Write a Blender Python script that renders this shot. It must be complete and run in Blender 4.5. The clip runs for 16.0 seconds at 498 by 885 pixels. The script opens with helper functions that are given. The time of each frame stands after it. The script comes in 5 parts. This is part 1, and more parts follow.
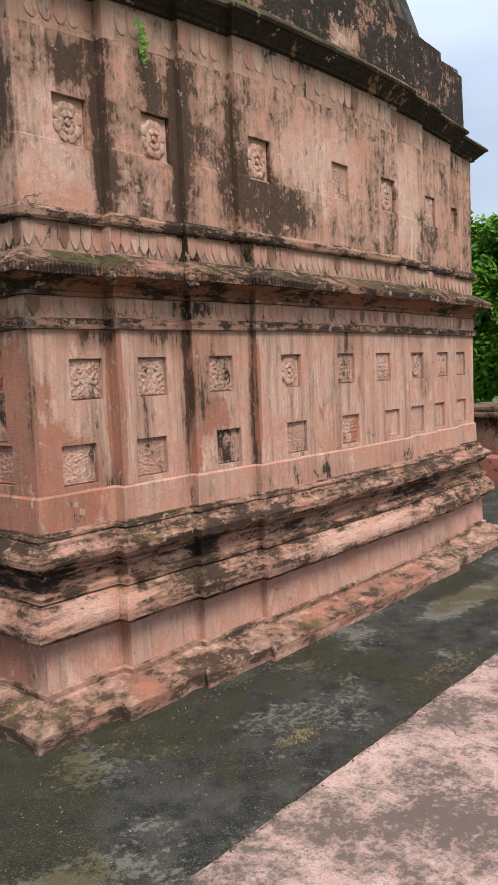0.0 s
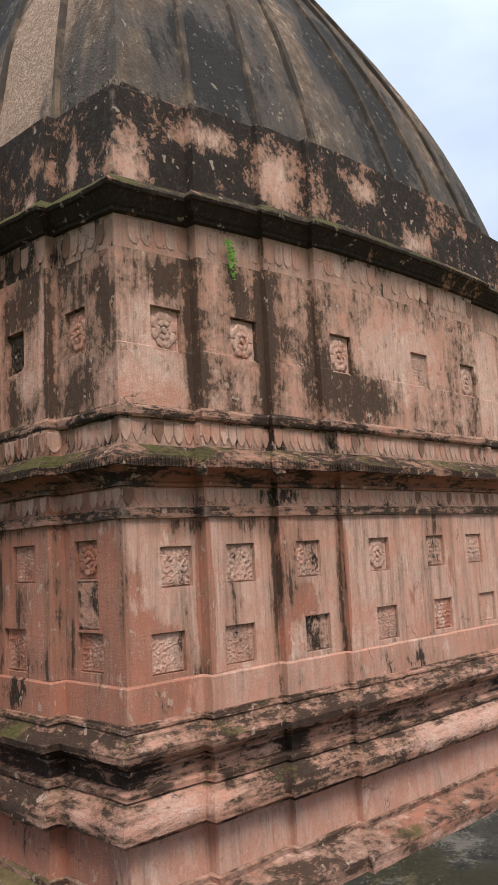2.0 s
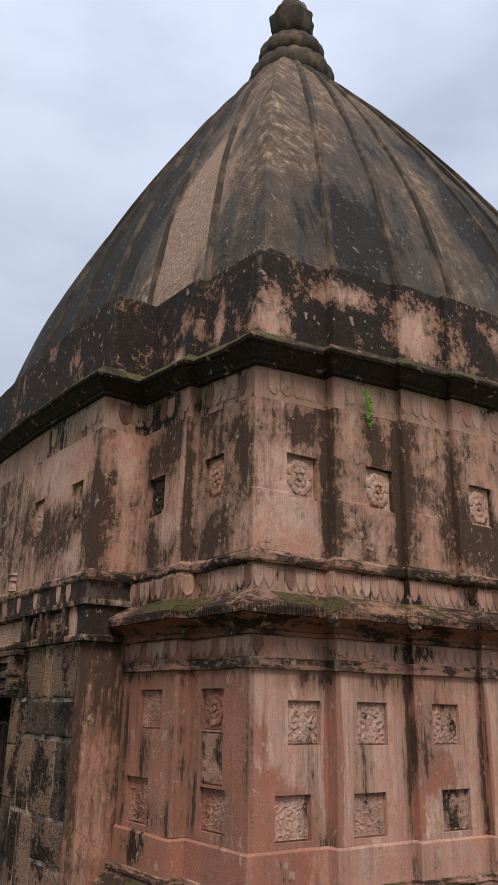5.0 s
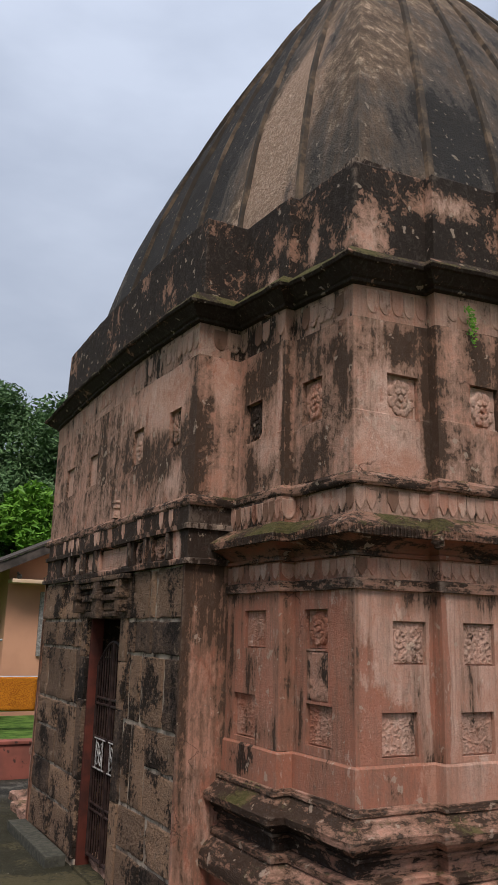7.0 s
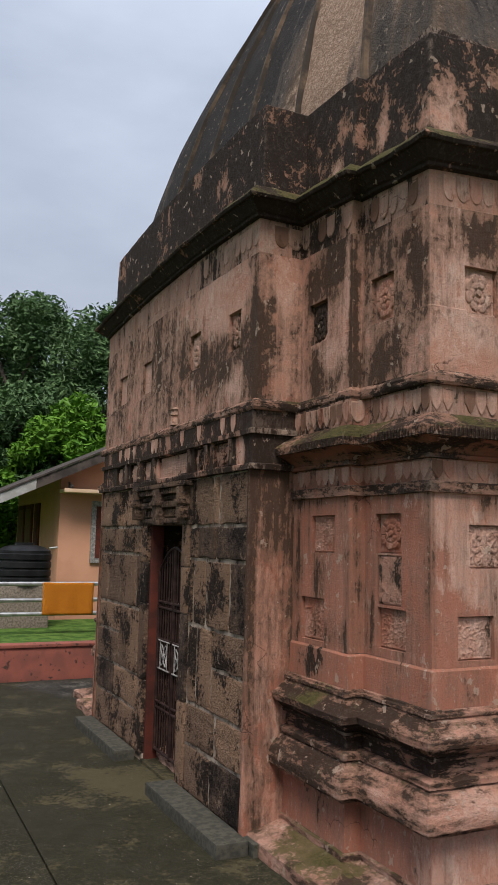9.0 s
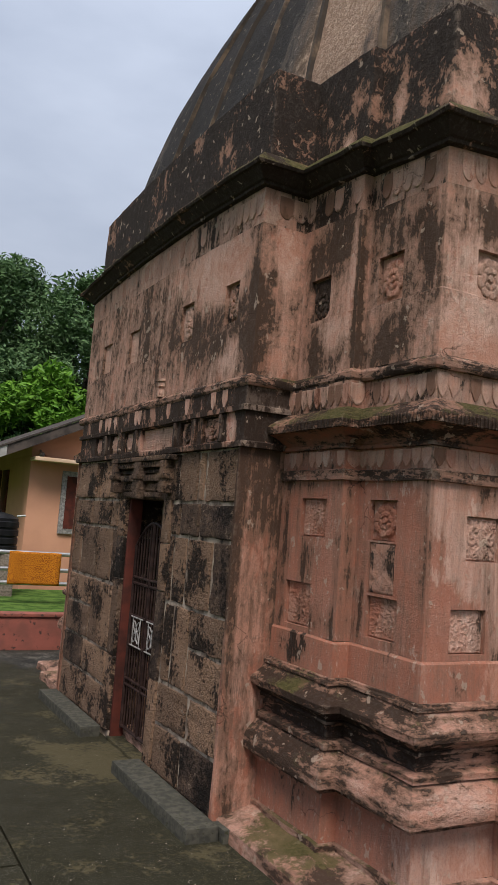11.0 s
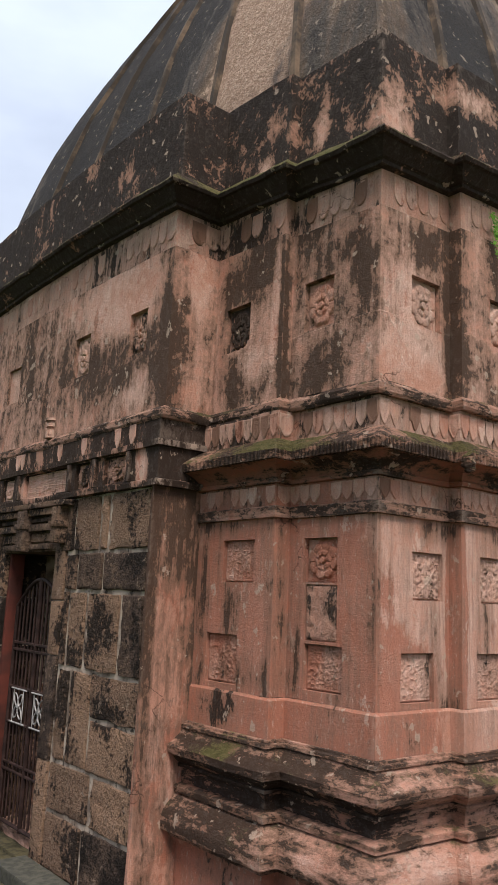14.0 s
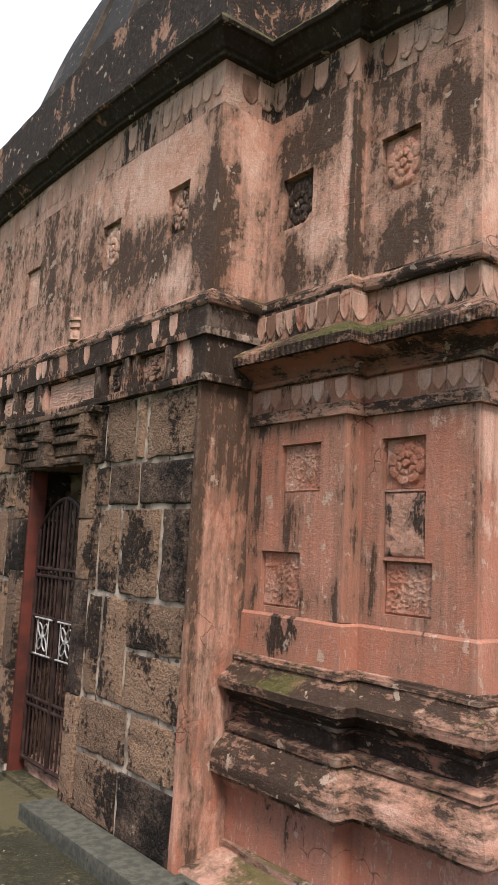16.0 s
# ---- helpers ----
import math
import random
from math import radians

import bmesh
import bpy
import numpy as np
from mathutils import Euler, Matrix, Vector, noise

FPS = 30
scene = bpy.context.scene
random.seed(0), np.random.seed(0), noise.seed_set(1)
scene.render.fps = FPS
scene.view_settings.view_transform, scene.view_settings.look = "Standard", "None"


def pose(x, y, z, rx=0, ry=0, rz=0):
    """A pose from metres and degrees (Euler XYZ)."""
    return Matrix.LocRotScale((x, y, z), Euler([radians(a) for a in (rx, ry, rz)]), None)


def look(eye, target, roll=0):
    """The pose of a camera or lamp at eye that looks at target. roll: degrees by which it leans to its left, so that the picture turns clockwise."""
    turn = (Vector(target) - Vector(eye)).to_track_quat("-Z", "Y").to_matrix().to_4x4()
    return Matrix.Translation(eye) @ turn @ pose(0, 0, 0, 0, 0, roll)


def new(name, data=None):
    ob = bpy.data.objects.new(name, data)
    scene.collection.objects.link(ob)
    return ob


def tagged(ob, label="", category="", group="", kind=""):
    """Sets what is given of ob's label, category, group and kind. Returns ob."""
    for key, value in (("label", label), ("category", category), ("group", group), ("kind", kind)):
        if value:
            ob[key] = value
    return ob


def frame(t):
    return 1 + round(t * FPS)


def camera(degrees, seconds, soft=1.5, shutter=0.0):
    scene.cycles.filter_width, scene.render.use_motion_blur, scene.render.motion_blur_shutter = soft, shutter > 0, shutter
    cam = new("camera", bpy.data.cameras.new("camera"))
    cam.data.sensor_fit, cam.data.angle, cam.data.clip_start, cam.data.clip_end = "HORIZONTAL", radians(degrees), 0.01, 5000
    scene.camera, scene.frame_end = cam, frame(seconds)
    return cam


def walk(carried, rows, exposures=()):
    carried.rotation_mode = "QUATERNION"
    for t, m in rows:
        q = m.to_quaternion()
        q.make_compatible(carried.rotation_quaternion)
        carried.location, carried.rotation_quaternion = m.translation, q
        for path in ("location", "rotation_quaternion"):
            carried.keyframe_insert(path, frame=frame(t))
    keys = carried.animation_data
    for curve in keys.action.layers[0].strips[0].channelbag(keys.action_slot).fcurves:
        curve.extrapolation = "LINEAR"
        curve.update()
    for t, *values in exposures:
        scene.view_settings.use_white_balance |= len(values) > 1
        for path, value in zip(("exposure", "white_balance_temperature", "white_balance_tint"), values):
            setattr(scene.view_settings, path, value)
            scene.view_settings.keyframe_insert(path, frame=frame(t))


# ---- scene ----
cam = camera(34.7, 16.0, soft=0.8)
PATH = [
    (0, (-2.579, -3.706, 1.919), (-1.056, -2.423, 1.741), -2.3),
    (0.5, (-2.594, -3.718, 1.924), (-1.108, -2.382, 1.842), -2.6),
    (1, (-2.609, -3.727, 1.936), (-1.166, -2.343, 1.962), -2.8),
    (1.5, (-2.618, -3.74, 1.949), (-1.202, -2.336, 2.099), -3.1),
    (2, (-2.629, -3.758, 1.965), (-1.247, -2.339, 2.24), -3.0),
    (2.5, (-2.625, -3.756, 1.975), (-1.294, -2.31, 2.349), -2.5),
    (3, (-2.6, -3.769, 1.986), (-1.333, -2.281, 2.413), -1.8),
    (3.5, (-2.606, -3.766, 1.974), (-1.393, -2.257, 2.473), -1.3),
    (6, (-2.637, -3.733, 1.979), (-1.637, -2.129, 2.632), 1.7),
    (6.5, (-2.64, -3.697, 1.947), (-1.683, -2.032, 2.506), 1.6),
    (7, (-2.645, -3.669, 1.939), (-1.73, -1.953, 2.405), 1.5),
    (7.5, (-2.644, -3.596, 1.923), (-1.753, -1.846, 2.303), 1.3),
    (8, (-2.662, -3.536, 1.913), (-1.811, -1.747, 2.184), 0.9),
    (10.5, (-2.783, -3.285, 1.915), (-1.894, -1.508, 2.145), 2.8),
    (11, (-2.783, -3.219, 1.907), (-1.856, -1.458, 2.106), 4.4),
    (11.5, (-2.882, -3.155, 1.865), (-1.866, -1.44, 2.024), 4.2),
    (12, (-2.951, -3.086, 1.835), (-1.897, -1.394, 1.995), 2.2),
    (12.5, (-2.897, -2.982, 1.767), (-1.775, -1.347, 2.02), 0.4),
    (13, (-2.849, -2.91, 1.769), (-1.63, -1.356, 2.084), 0.2),
    (13.5, (-2.872, -2.807, 1.781), (-1.625, -1.283, 2.134), 1.5),
    (14, (-2.895, -2.613, 1.755), (-1.673, -1.078, 2.143), 2.5),
    (14.5, (-2.838, -2.458, 1.714), (-1.659, -0.894, 2.123), 3.1),
    (15, (-2.759, -2.269, 1.674), (-1.602, -0.684, 2.063), 3.2),
    (15.5, (-2.727, -2.077, 1.6), (-1.552, -0.49, 1.923), 3.0),
    (16, (-2.646, -1.911, 1.571), (-1.428, -0.346, 1.835), 2.9),
]
EXPOSURES = [(0, 0.72, 6500, 10.0), (1, 0.8, 6500, 10.0), (1.5, 0.76, 6500, 10.0), (2.5, 0.34, 6550, 11.0), (3.5, 0.18, 6600, 12.0), (6, 0.1, 6650, 13.0), (7.5, 0.02, 6650, 13.0), (8, 0.1, 6650, 13.0), (10.5, 0.12, 6650, 13.0), (11, 0.14, 6650, 13.0), (11.5, 0.34, 6650, 13.0), (12, 0.66, 6650, 13.0), (12.5, 0.45, 6650, 13.0), (13, 0.8, 6650, 13.0), (13.5, 0.72, 6650, 13.0), (14, 0.52, 6650, 13.0), (14.5, 0.32, 6650, 13.0), (15, 0.36, 6650, 13.0), (15.5, 0.7, 6650, 13.0), (16, 1.06, 6650, 13.0)]
walk(cam, [(t, look(eye, target, roll)) for t, eye, target, roll in PATH], EXPOSURES)

# ---------------------------------------------------------------- world, sun
SUN_EL, SUN_ROT = 56.0, 212.0
world = bpy.data.worlds.new("world")
scene.world = world
world.use_nodes = True
wn, wl = world.node_tree.nodes, world.node_tree.links
wn.clear()
w_out = wn.new("ShaderNodeOutputWorld")
w_bg = wn.new("ShaderNodeBackground")
w_sky = wn.new("ShaderNodeTexSky")
w_sky.sky_type, w_sky.sun_disc = "NISHITA", False
w_sky.sun_elevation, w_sky.sun_rotation = radians(SUN_EL), radians(SUN_ROT)
w_sky.dust_density, w_sky.air_density = 2.0, 1.0
w_tc = wn.new("ShaderNodeTexCoord")
w_map = wn.new("ShaderNodeMapping")
w_map.inputs["Scale"].default_value = (1.6, 1.6, 4.0)
w_noise = wn.new("ShaderNodeTexNoise")
w_noise.inputs["Scale"].default_value, w_noise.inputs["Detail"].default_value, w_noise.inputs["Roughness"].default_value = 1.6, 5.0, 0.5
w_ramp = wn.new("ShaderNodeValToRGB")
w_ramp.color_ramp.elements[0].position, w_ramp.color_ramp.elements[0].color = 0.34, (0.62, 0.62, 0.62, 1)
w_ramp.color_ramp.elements[1].position, w_ramp.color_ramp.elements[1].color = 0.62, (0.93, 0.93, 0.93, 1)
w_mix = wn.new("ShaderNodeMix")
w_mix.data_type = "RGBA"
w_mix.inputs[7].default_value = (6.45, 7.45, 9.1, 1)
wl.new(w_tc.outputs["Generated"], w_map.inputs["Vector"])
wl.new(w_map.outputs["Vector"], w_noise.inputs["Vector"])
wl.new(w_noise.outputs["Fac"], w_ramp.inputs["Fac"])
wl.new(w_ramp.outputs["Color"], w_mix.inputs[0])
wl.new(w_sky.outputs["Color"], w_mix.inputs[6])
# an overcast sky: brighter overhead than at the horizon
w_sep = wn.new("ShaderNodeSeparateXYZ")
w_law = wn.new("ShaderNodeMapRange")
for k, v in zip(("From Min", "From Max", "To Min", "To Max"), (0.0, 1.0, 0.62, 1.62)):
    w_law.inputs[k].default_value = v
w_mul = wn.new("ShaderNodeVectorMath")
w_mul.operation = "SCALE"
wl.new(w_tc.outputs["Generated"], w_sep.inputs[0])
wl.new(w_sep.outputs["Z"], w_law.inputs["Value"])
wl.new(w_mix.outputs[2], w_mul.inputs[0])
wl.new(w_law.outputs["Result"], w_mul.inputs["Scale"])
wl.new(w_mul.outputs["Vector"], w_bg.inputs["Color"])
w_bg.inputs["Strength"].default_value = 0.080
wl.new(w_bg.outputs["Background"], w_out.inputs["Surface"])
sun_data = bpy.data.lights.new("sun", "SUN")
sun_data.energy, sun_data.angle, sun_data.color = 3.0, radians(24), (1.0, 0.95, 0.88)
sun = new("sun", sun_data)
sun.matrix_world = look((-5.3, -8.5, 14.8), (0, 0, 0))


# ---------------------------------------------------------------- materials
class Mat:
    """Small wrapper to write node materials in few lines."""

    def __init__(self, name, rough=0.85, metal=0.0, world=False):
        self.m = bpy.data.materials.new(name)
        self.m.use_nodes = True
        self.n, self.l = self.m.node_tree.nodes, self.m.node_tree.links
        self.b = self.n["Principled BSDF"]
        self.b.inputs["Roughness"].default_value, self.b.inputs["Metallic"].default_value = rough, metal
        self.b.inputs["Specular IOR Level"].default_value = 0.10
        self.co = self.n.new("ShaderNodeNewGeometry").outputs["Position"] if world else self.n.new("ShaderNodeTexCoord").outputs["Object"]

    def noise(self, scale, detail=5.0, stretch=None, rough=0.55, shift=(0, 0, 0), warp=0.0):
        v = self.co
        if stretch or any(shift):
            mp = self.n.new("ShaderNodeMapping")
            mp.inputs["Scale"].default_value = stretch or (1, 1, 1)
            mp.inputs["Location"].default_value = shift
            self.l.new(v, mp.inputs["Vector"])
            v = mp.outputs["Vector"]
        t = self.n.new("ShaderNodeTexNoise")
        t.inputs["Scale"].default_value, t.inputs["Detail"].default_value, t.inputs["Roughness"].default_value = scale, detail, rough
        t.inputs["Distortion"].default_value = warp
        self.l.new(v, t.inputs["Vector"])
        return t.outputs["Fac"]

    def step(self, value, lo, hi, a=0.0, b=1.0):
        r = self.n.new("ShaderNodeMapRange")
        r.interpolation_type = "SMOOTHSTEP"
        for k, v in zip(("From Min", "From Max", "To Min", "To Max"), (lo, hi, a, b)):
            r.inputs[k].default_value = v
        self.l.new(value, r.inputs["Value"])
        return r.outputs["Result"]

    def math(self, op, a, b=0.0, c=None):
        m = self.n.new("ShaderNodeMath")
        m.operation = op
        for i, v in enumerate((a, b, c)):
            if v is None:
                continue
            if isinstance(v, (int, float)):
                m.inputs[i].default_value = v
            else:
                self.l.new(v, m.inputs[i])
        return m.outputs[0]

    def mix(self, fac, a, b):
        m = self.n.new("ShaderNodeMix")
        m.data_type = "RGBA"
        for i, v in ((0, fac), (6, a), (7, b)):
            if isinstance(v, tuple):
                m.inputs[i].default_value = (*v, 1)
            elif isinstance(v, (int, float)):
                m.inputs[i].default_value = v
            else:
                self.l.new(v, m.inputs[i])
        return m.outputs[2]

    def blot(self, c, r):
        """1 at the middle of an ellipsoid about c, 0 at its rim and below outside."""
        s = self.n.new("ShaderNodeVectorMath")
        s.operation = "SUBTRACT"
        self.l.new(self.co, s.inputs[0])
        s.inputs[1].default_value = c
        d = self.n.new("ShaderNodeVectorMath")
        d.operation = "DIVIDE"
        self.l.new(s.outputs[0], d.inputs[0])
        d.inputs[1].default_value = r
        ln = self.n.new("ShaderNodeVectorMath")
        ln.operation = "LENGTH"
        self.l.new(d.outputs[0], ln.inputs[0])
        return self.math("MAXIMUM", self.math("SUBTRACT", 1.0, ln.outputs["Value"]), -0.5)

    def up(self):
        g = self.n.new("ShaderNodeNewGeometry")
        s = self.n.new("ShaderNodeSeparateXYZ")
        self.l.new(g.outputs["Normal"], s.inputs[0])
        return s.outputs["Z"]

    def done(self, color, height=None, strength=0.5, dist=0.01, rough=None):
        if isinstance(color, tuple):
            self.b.inputs["Base Color"].default_value = (*color, 1)
        else:
            self.l.new(color, self.b.inputs["Base Color"])
        if height is not None:
            bp = self.n.new("ShaderNodeBump")
            bp.inputs["Strength"].default_value, bp.inputs["Distance"].default_value = strength, dist
            self.l.new(height, bp.inputs["Height"])
            self.l.new(bp.outputs["Normal"], self.b.inputs["Normal"])
        if rough is not None:
            self.l.new(rough, self.b.inputs["Roughness"])
        return self.m


PINK, PALE, RED, SOOT, GREY, MOSS = (0.45, 0.228, 0.160), (0.57, 0.374, 0.295), (0.325, 0.112, 0.067), (0.011, 0.0085, 0.0068), (0.105, 0.062, 0.040), (0.050, 0.055, 0.014)
BLACK = (0.012, 0.0115, 0.0108)


def plaster(name, stain=0.3, streak=0.5, red=0.35, pale=0.5, moss=0.0, dark=(), bare=(), reds=(), seed=0.0, rough_h=1.0, grain=(10, 10, 0.9), soot=0.85, wash=0.5, black=SOOT, heavy=0.26, light=0.6, mott=0.95, green=(), pieces=False, tall=None, wash_of=(PINK, PALE), flakes=1.0):
    """Lime plaster, pink wash worn to pale and to the red undercoat, with brown and black algae. stain: the share that
    is dark.
    dark, bare, reds: stains with some painted step and corner shade, cleaner patches and worn red patches of their own,
    as (centre, radii)."""
    m = Mat(name, world=pieces)
    sh = (seed, seed * 1.7, seed * 0.3)
    flat = grain[2] > grain[0]
    tall = tall or ((1, 1, 2.0) if flat else (1.2, 1.2, 0.6))
    big = m.noise(1.7, 5, shift=sh, warp=0.4)
    run = m.noise(1.0, 7, grain, 0.62, sh)
    drip_n = m.noise(1.0, 6, (9, 9, 60) if flat else (46, 46, 2.4), 0.68, sh)
    mid = m.noise(6.0, 9, tall, 0.70, sh, 0.5)
    small = m.noise(22.0, 7, tall, 0.72, sh, 0.6)
    fine = m.noise(75.0, 5, rough=0.7)
    grit = m.noise(190.0, 3, rough=0.7)

    def off(v, k):
        return m.math("MULTIPLY", m.math("SUBTRACT", v, 0.5), k)

    lo = 0.62 - 0.24 * pale
    tone = m.math("ADD", m.math("MULTIPLY", mid, 0.55), m.math("MULTIPLY", big, 0.45))
    col = m.mix(m.step(m.math("ADD", tone, off(small, 0.4)), lo - 0.12, lo + 0.14), *wash_of)
    patch = m.math("ADD", m.noise(2.6, 7, (1.5, 1.5, 0.7), 0.65, (3 + seed, 1, 2)), off(small, 0.25))
    for c, r in reds:
        patch = m.math("ADD", patch, m.math("MULTIPLY", m.math("MAXIMUM", m.blot(c, r), 0.0), 0.6))
    col = m.mix(m.step(patch, 0.66 - 0.22 * red, 0.74 - 0.22 * red, 0, 0.75), col, RED)
    # flaked lime, crisp at its rim
    lime = m.math("ADD", m.noise(4.0, 8, (1, 1, 0.5), 0.7, (9 + seed, 4, 7)), off(small, 0.4))
    col = m.mix(m.step(lime, 0.60, 0.625, 0, 0.55 * flakes), col, (0.62, 0.45, 0.36))
    # brush lines and thin brown runs
    col = m.mix(m.step(m.math("ADD", drip_n, off(big, 0.8)), 0.50, 0.66, 0, 0.24), col, (0.22, 0.122, 0.088))
    col = m.mix(m.step(fine, 0.48, 0.64, 0.0, 0.22), col, (0.16, 0.085, 0.060))
    col = m.mix(m.step(grit, 0.54, 0.66, 0.0, 0.32), col, (0.11, 0.06, 0.045))
    col = m.mix(m.step(m.math("ADD", m.noise(48.0, 5, tall, 0.7, (3, seed, 8)), off(mid, 0.3)), 0.60, 0.66, 0.0, 0.34 * flakes), col, (0.66, 0.50, 0.41))
    soft = m.math("ADD", off(run, 1.5 * streak), off(big, 1.5 * (1.0 - streak)))
    soft = m.math("ADD", m.math("ADD", soft, off(mid, mott)), m.math("ADD", off(small, 0.85 * mott), off(drip_n, 0.5 * streak)))
    for c, r in dark:
        soft = m.math("ADD", soft, m.math("MULTIPLY", m.math("MAXIMUM", m.blot(c, r), 0.0), heavy))
    for c, r in bare:
        soft = m.math("SUBTRACT", soft, m.math("MULTIPLY", m.math("MAXIMUM", m.blot(c, r), 0.0), light))
    lim = (0.5 - stain) * 0.62
    col = m.mix(m.step(soft, lim - 0.34, lim - 0.02, 0, wash), col, (0.185, 0.105, 0.072))
    col = m.mix(m.step(soft, lim - 0.05, lim + 0.05, 0, 0.66), col, GREY)
    col = m.mix(m.step(m.math("ADD", soft, off(fine, 0.25)), lim + 0.03, lim + 0.085, 0, soot), col, m.mix(m.step(m.math("ADD", small, off(fine, 0.5)), 0.48, 0.70), black, (0.046, 0.041, 0.036)))
    # pale lichen dots and flakes that broke the black crust
    col = m.mix(m.step(m.math("ADD", m.noise(13.0, 5, shift=(5, 5, 5 + seed)), off(big, 0.25)), 0.66, 0.685, 0, 0.7), col, (0.40, 0.30, 0.23))
    if pieces:
        rnd_v = m.n.new("ShaderNodeObjectInfo").outputs["Random"]
        col = m.mix(m.step(rnd_v, 0.72, 0.74, 0, 0.35), col, RED)
        col = m.mix(m.step(rnd_v, 0.90, 0.92, 0, 0.7), col, GREY)
    # arrises rubbed to the bare lime
    ridge = m.n.new("ShaderNodeNewGeometry").outputs["Pointiness"]
    rubbed = m.math("MULTIPLY", m.step(ridge, 0.54, 0.62), m.step(m.math("ADD", small, off(big, 0.6)), 0.46, 0.60, 0, 0.38))
    col = m.mix(rubbed, col, (0.58, 0.43, 0.34))
    # hairline cracks in the lime coat
    crack = m.n.new("ShaderNodeTexVoronoi")
    crack.feature = "DISTANCE_TO_EDGE"
    crack.inputs["Scale"].default_value = 2.3
    bend = m.n.new("ShaderNodeVectorMath")
    bend.operation = "MULTIPLY_ADD"
    bn = m.n.new("ShaderNodeTexNoise")
    bn.inputs["Scale"].default_value, bn.inputs["Detail"].default_value = 5.0, 5.0
    m.l.new(m.co, bn.inputs["Vector"])
    m.l.new(bn.outputs["Color"], bend.inputs[0])
    bend.inputs[1].default_value = (0.35, 0.35, 0.35)
    m.l.new(m.co, bend.inputs[2])
    m.l.new(bend.outputs[0], crack.inputs["Vector"])
    hair = m.math("MULTIPLY", m.step(crack.outputs["Distance"], 0.002, 0.012, 1, 0), m.step(m.noise(1.9, 3, shift=(6, seed, 2)), 0.57, 0.63))
    col = m.mix(m.math("MULTIPLY", hair, 0.7), col, (0.06, 0.035, 0.026))
    if moss:
        mn = m.math("ADD", m.noise(4.0, 6, shift=(2, 8, 1)), off(small, 0.7))
        for c, r in green:
            mn = m.math("ADD", mn, m.math("MULTIPLY", m.math("MAXIMUM", m.blot(c, r), 0.0), 0.2))
        g = m.math("MULTIPLY", m.step(m.up(), 0.1, 0.55), m.step(mn, 0.70 - 0.3 * moss, 0.86 - 0.3 * moss, 0, 0.8))
        col = m.mix(g, col, m.mix(m.step(small, 0.35, 0.65), MOSS, (0.12, 0.098, 0.04)))
    h = m.math("ADD", m.math("MULTIPLY", mid, 0.6), m.math("ADD", m.math("MULTIPLY", small, 0.38), m.math("ADD", m.math("MULTIPLY", fine, 0.26), m.math("MULTIPLY", grit, 0.14))))
    h = m.math("SUBTRACT", h, m.step(patch, 0.66 - 0.22 * red, 0.69 - 0.22 * red, 0, 0.10))
    h = m.math("ADD", h, m.step(lime, 0.60, 0.615, 0, 0.06))
    h = m.math("SUBTRACT", h, m.math("MULTIPLY", hair, 0.12))
    return m.done(col, h, 0.8 * rough_h, 0.025)


WEST_RED = ((-0.1, 0.75, 1.5), (0.4, 1.3, 1.5))
M_FOOT = plaster("foot_plaster", 0.37, 0.8, 0.2, 0.6, 0.45, seed=1, mott=0.85, green=(((-0.2, -0.2, 0.15), (0.5, 0.5, 0.2)), ((-0.3, 0.8, 0.15), (0.4, 0.8, 0.2))), rough_h=1.5, grain=(4, 4, 14), soot=0.6, wash=0.8, reds=(((2.8, -0.4, 0.1), (1.3, 0.4, 0.12)), ((0.45, -0.3, 0.1), (0.2, 0.3, 0.12))), dark=(((0.0, -0.3, 0.05), (0.4, 0.3, 0.15)), ((-0.3, 0.3, 0.05), (0.3, 0.6, 0.15)), ((1.0, -0.35, 0.05), (0.5, 0.3, 0.12))))
M_DADO = plaster("dado_plaster", 0.03, 0.5, 0.02, 0.5, seed=2, reds=(((-0.1, 0.75, 0.35), (0.4, 1.2, 0.5)),), dark=(((-0.15, 1.0, 0.4), (0.3, 0.5, 0.3)),))
# dark blots at x 0.56, 1.14, 1.73 paint step shade over algae streaks
M_MOULD = plaster("moulding_plaster", 0.47, 0.8, 0.2, 0.5, 0.34, seed=3, mott=1.25, green=(((-0.25, 1.0, 0.95), (0.3, 0.35, 0.2)),), rough_h=1.5, grain=(3.2, 3.2, 26), soot=0.7, heavy=0.30, wash=0.9, reds=(((-0.2, 0.9, 0.8), (0.3, 0.5, 0.3)),), dark=(((-0.2, 0.95, 0.62), (0.4, 0.5, 0.2)), ((-0.2, 0.9, 0.97), (0.4, 0.5, 0.1)), ((1.14, -0.2, 0.8), (0.09, 0.5, 0.7)), ((0.56, -0.15, 0.8), (0.06, 0.4, 0.5)), ((1.73, -0.2, 0.8), (0.08, 0.5, 0.6)), ((-0.1, 0.45, 0.93), (0.3, 0.3, 0.1)), ((1.2, -0.25, 0.9), (0.7, 0.3, 0.14)), ((3.9, -0.25, 0.85), (0.5, 0.3, 0.2)), ((1.0, -0.2, 0.7), (0.25, 0.3, 0.3))), bare=(((0.3, -0.15, 0.6), (0.5, 0.25, 0.12)), ((-0.14, 0.27, 0.58), (0.1, 0.13, 0.06)), ((2.9, -0.3, 0.6), (1.2, 0.3, 0.1))))
M_RECESS = plaster("recess_plaster", 0.44, 0.7, 0.4, 0.5, seed=21, dark=(((-0.1, 0.7, 0.8), (0.5, 1.4, 0.5)), ((1.15, -0.15, 0.8), (0.2, 0.3, 0.4)), ((4.0, -0.2, 0.8), (0.6, 0.3, 0.4))), grain=(3.2, 3.2, 26), soot=0.85, wash=0.7, reds=(WEST_RED,))
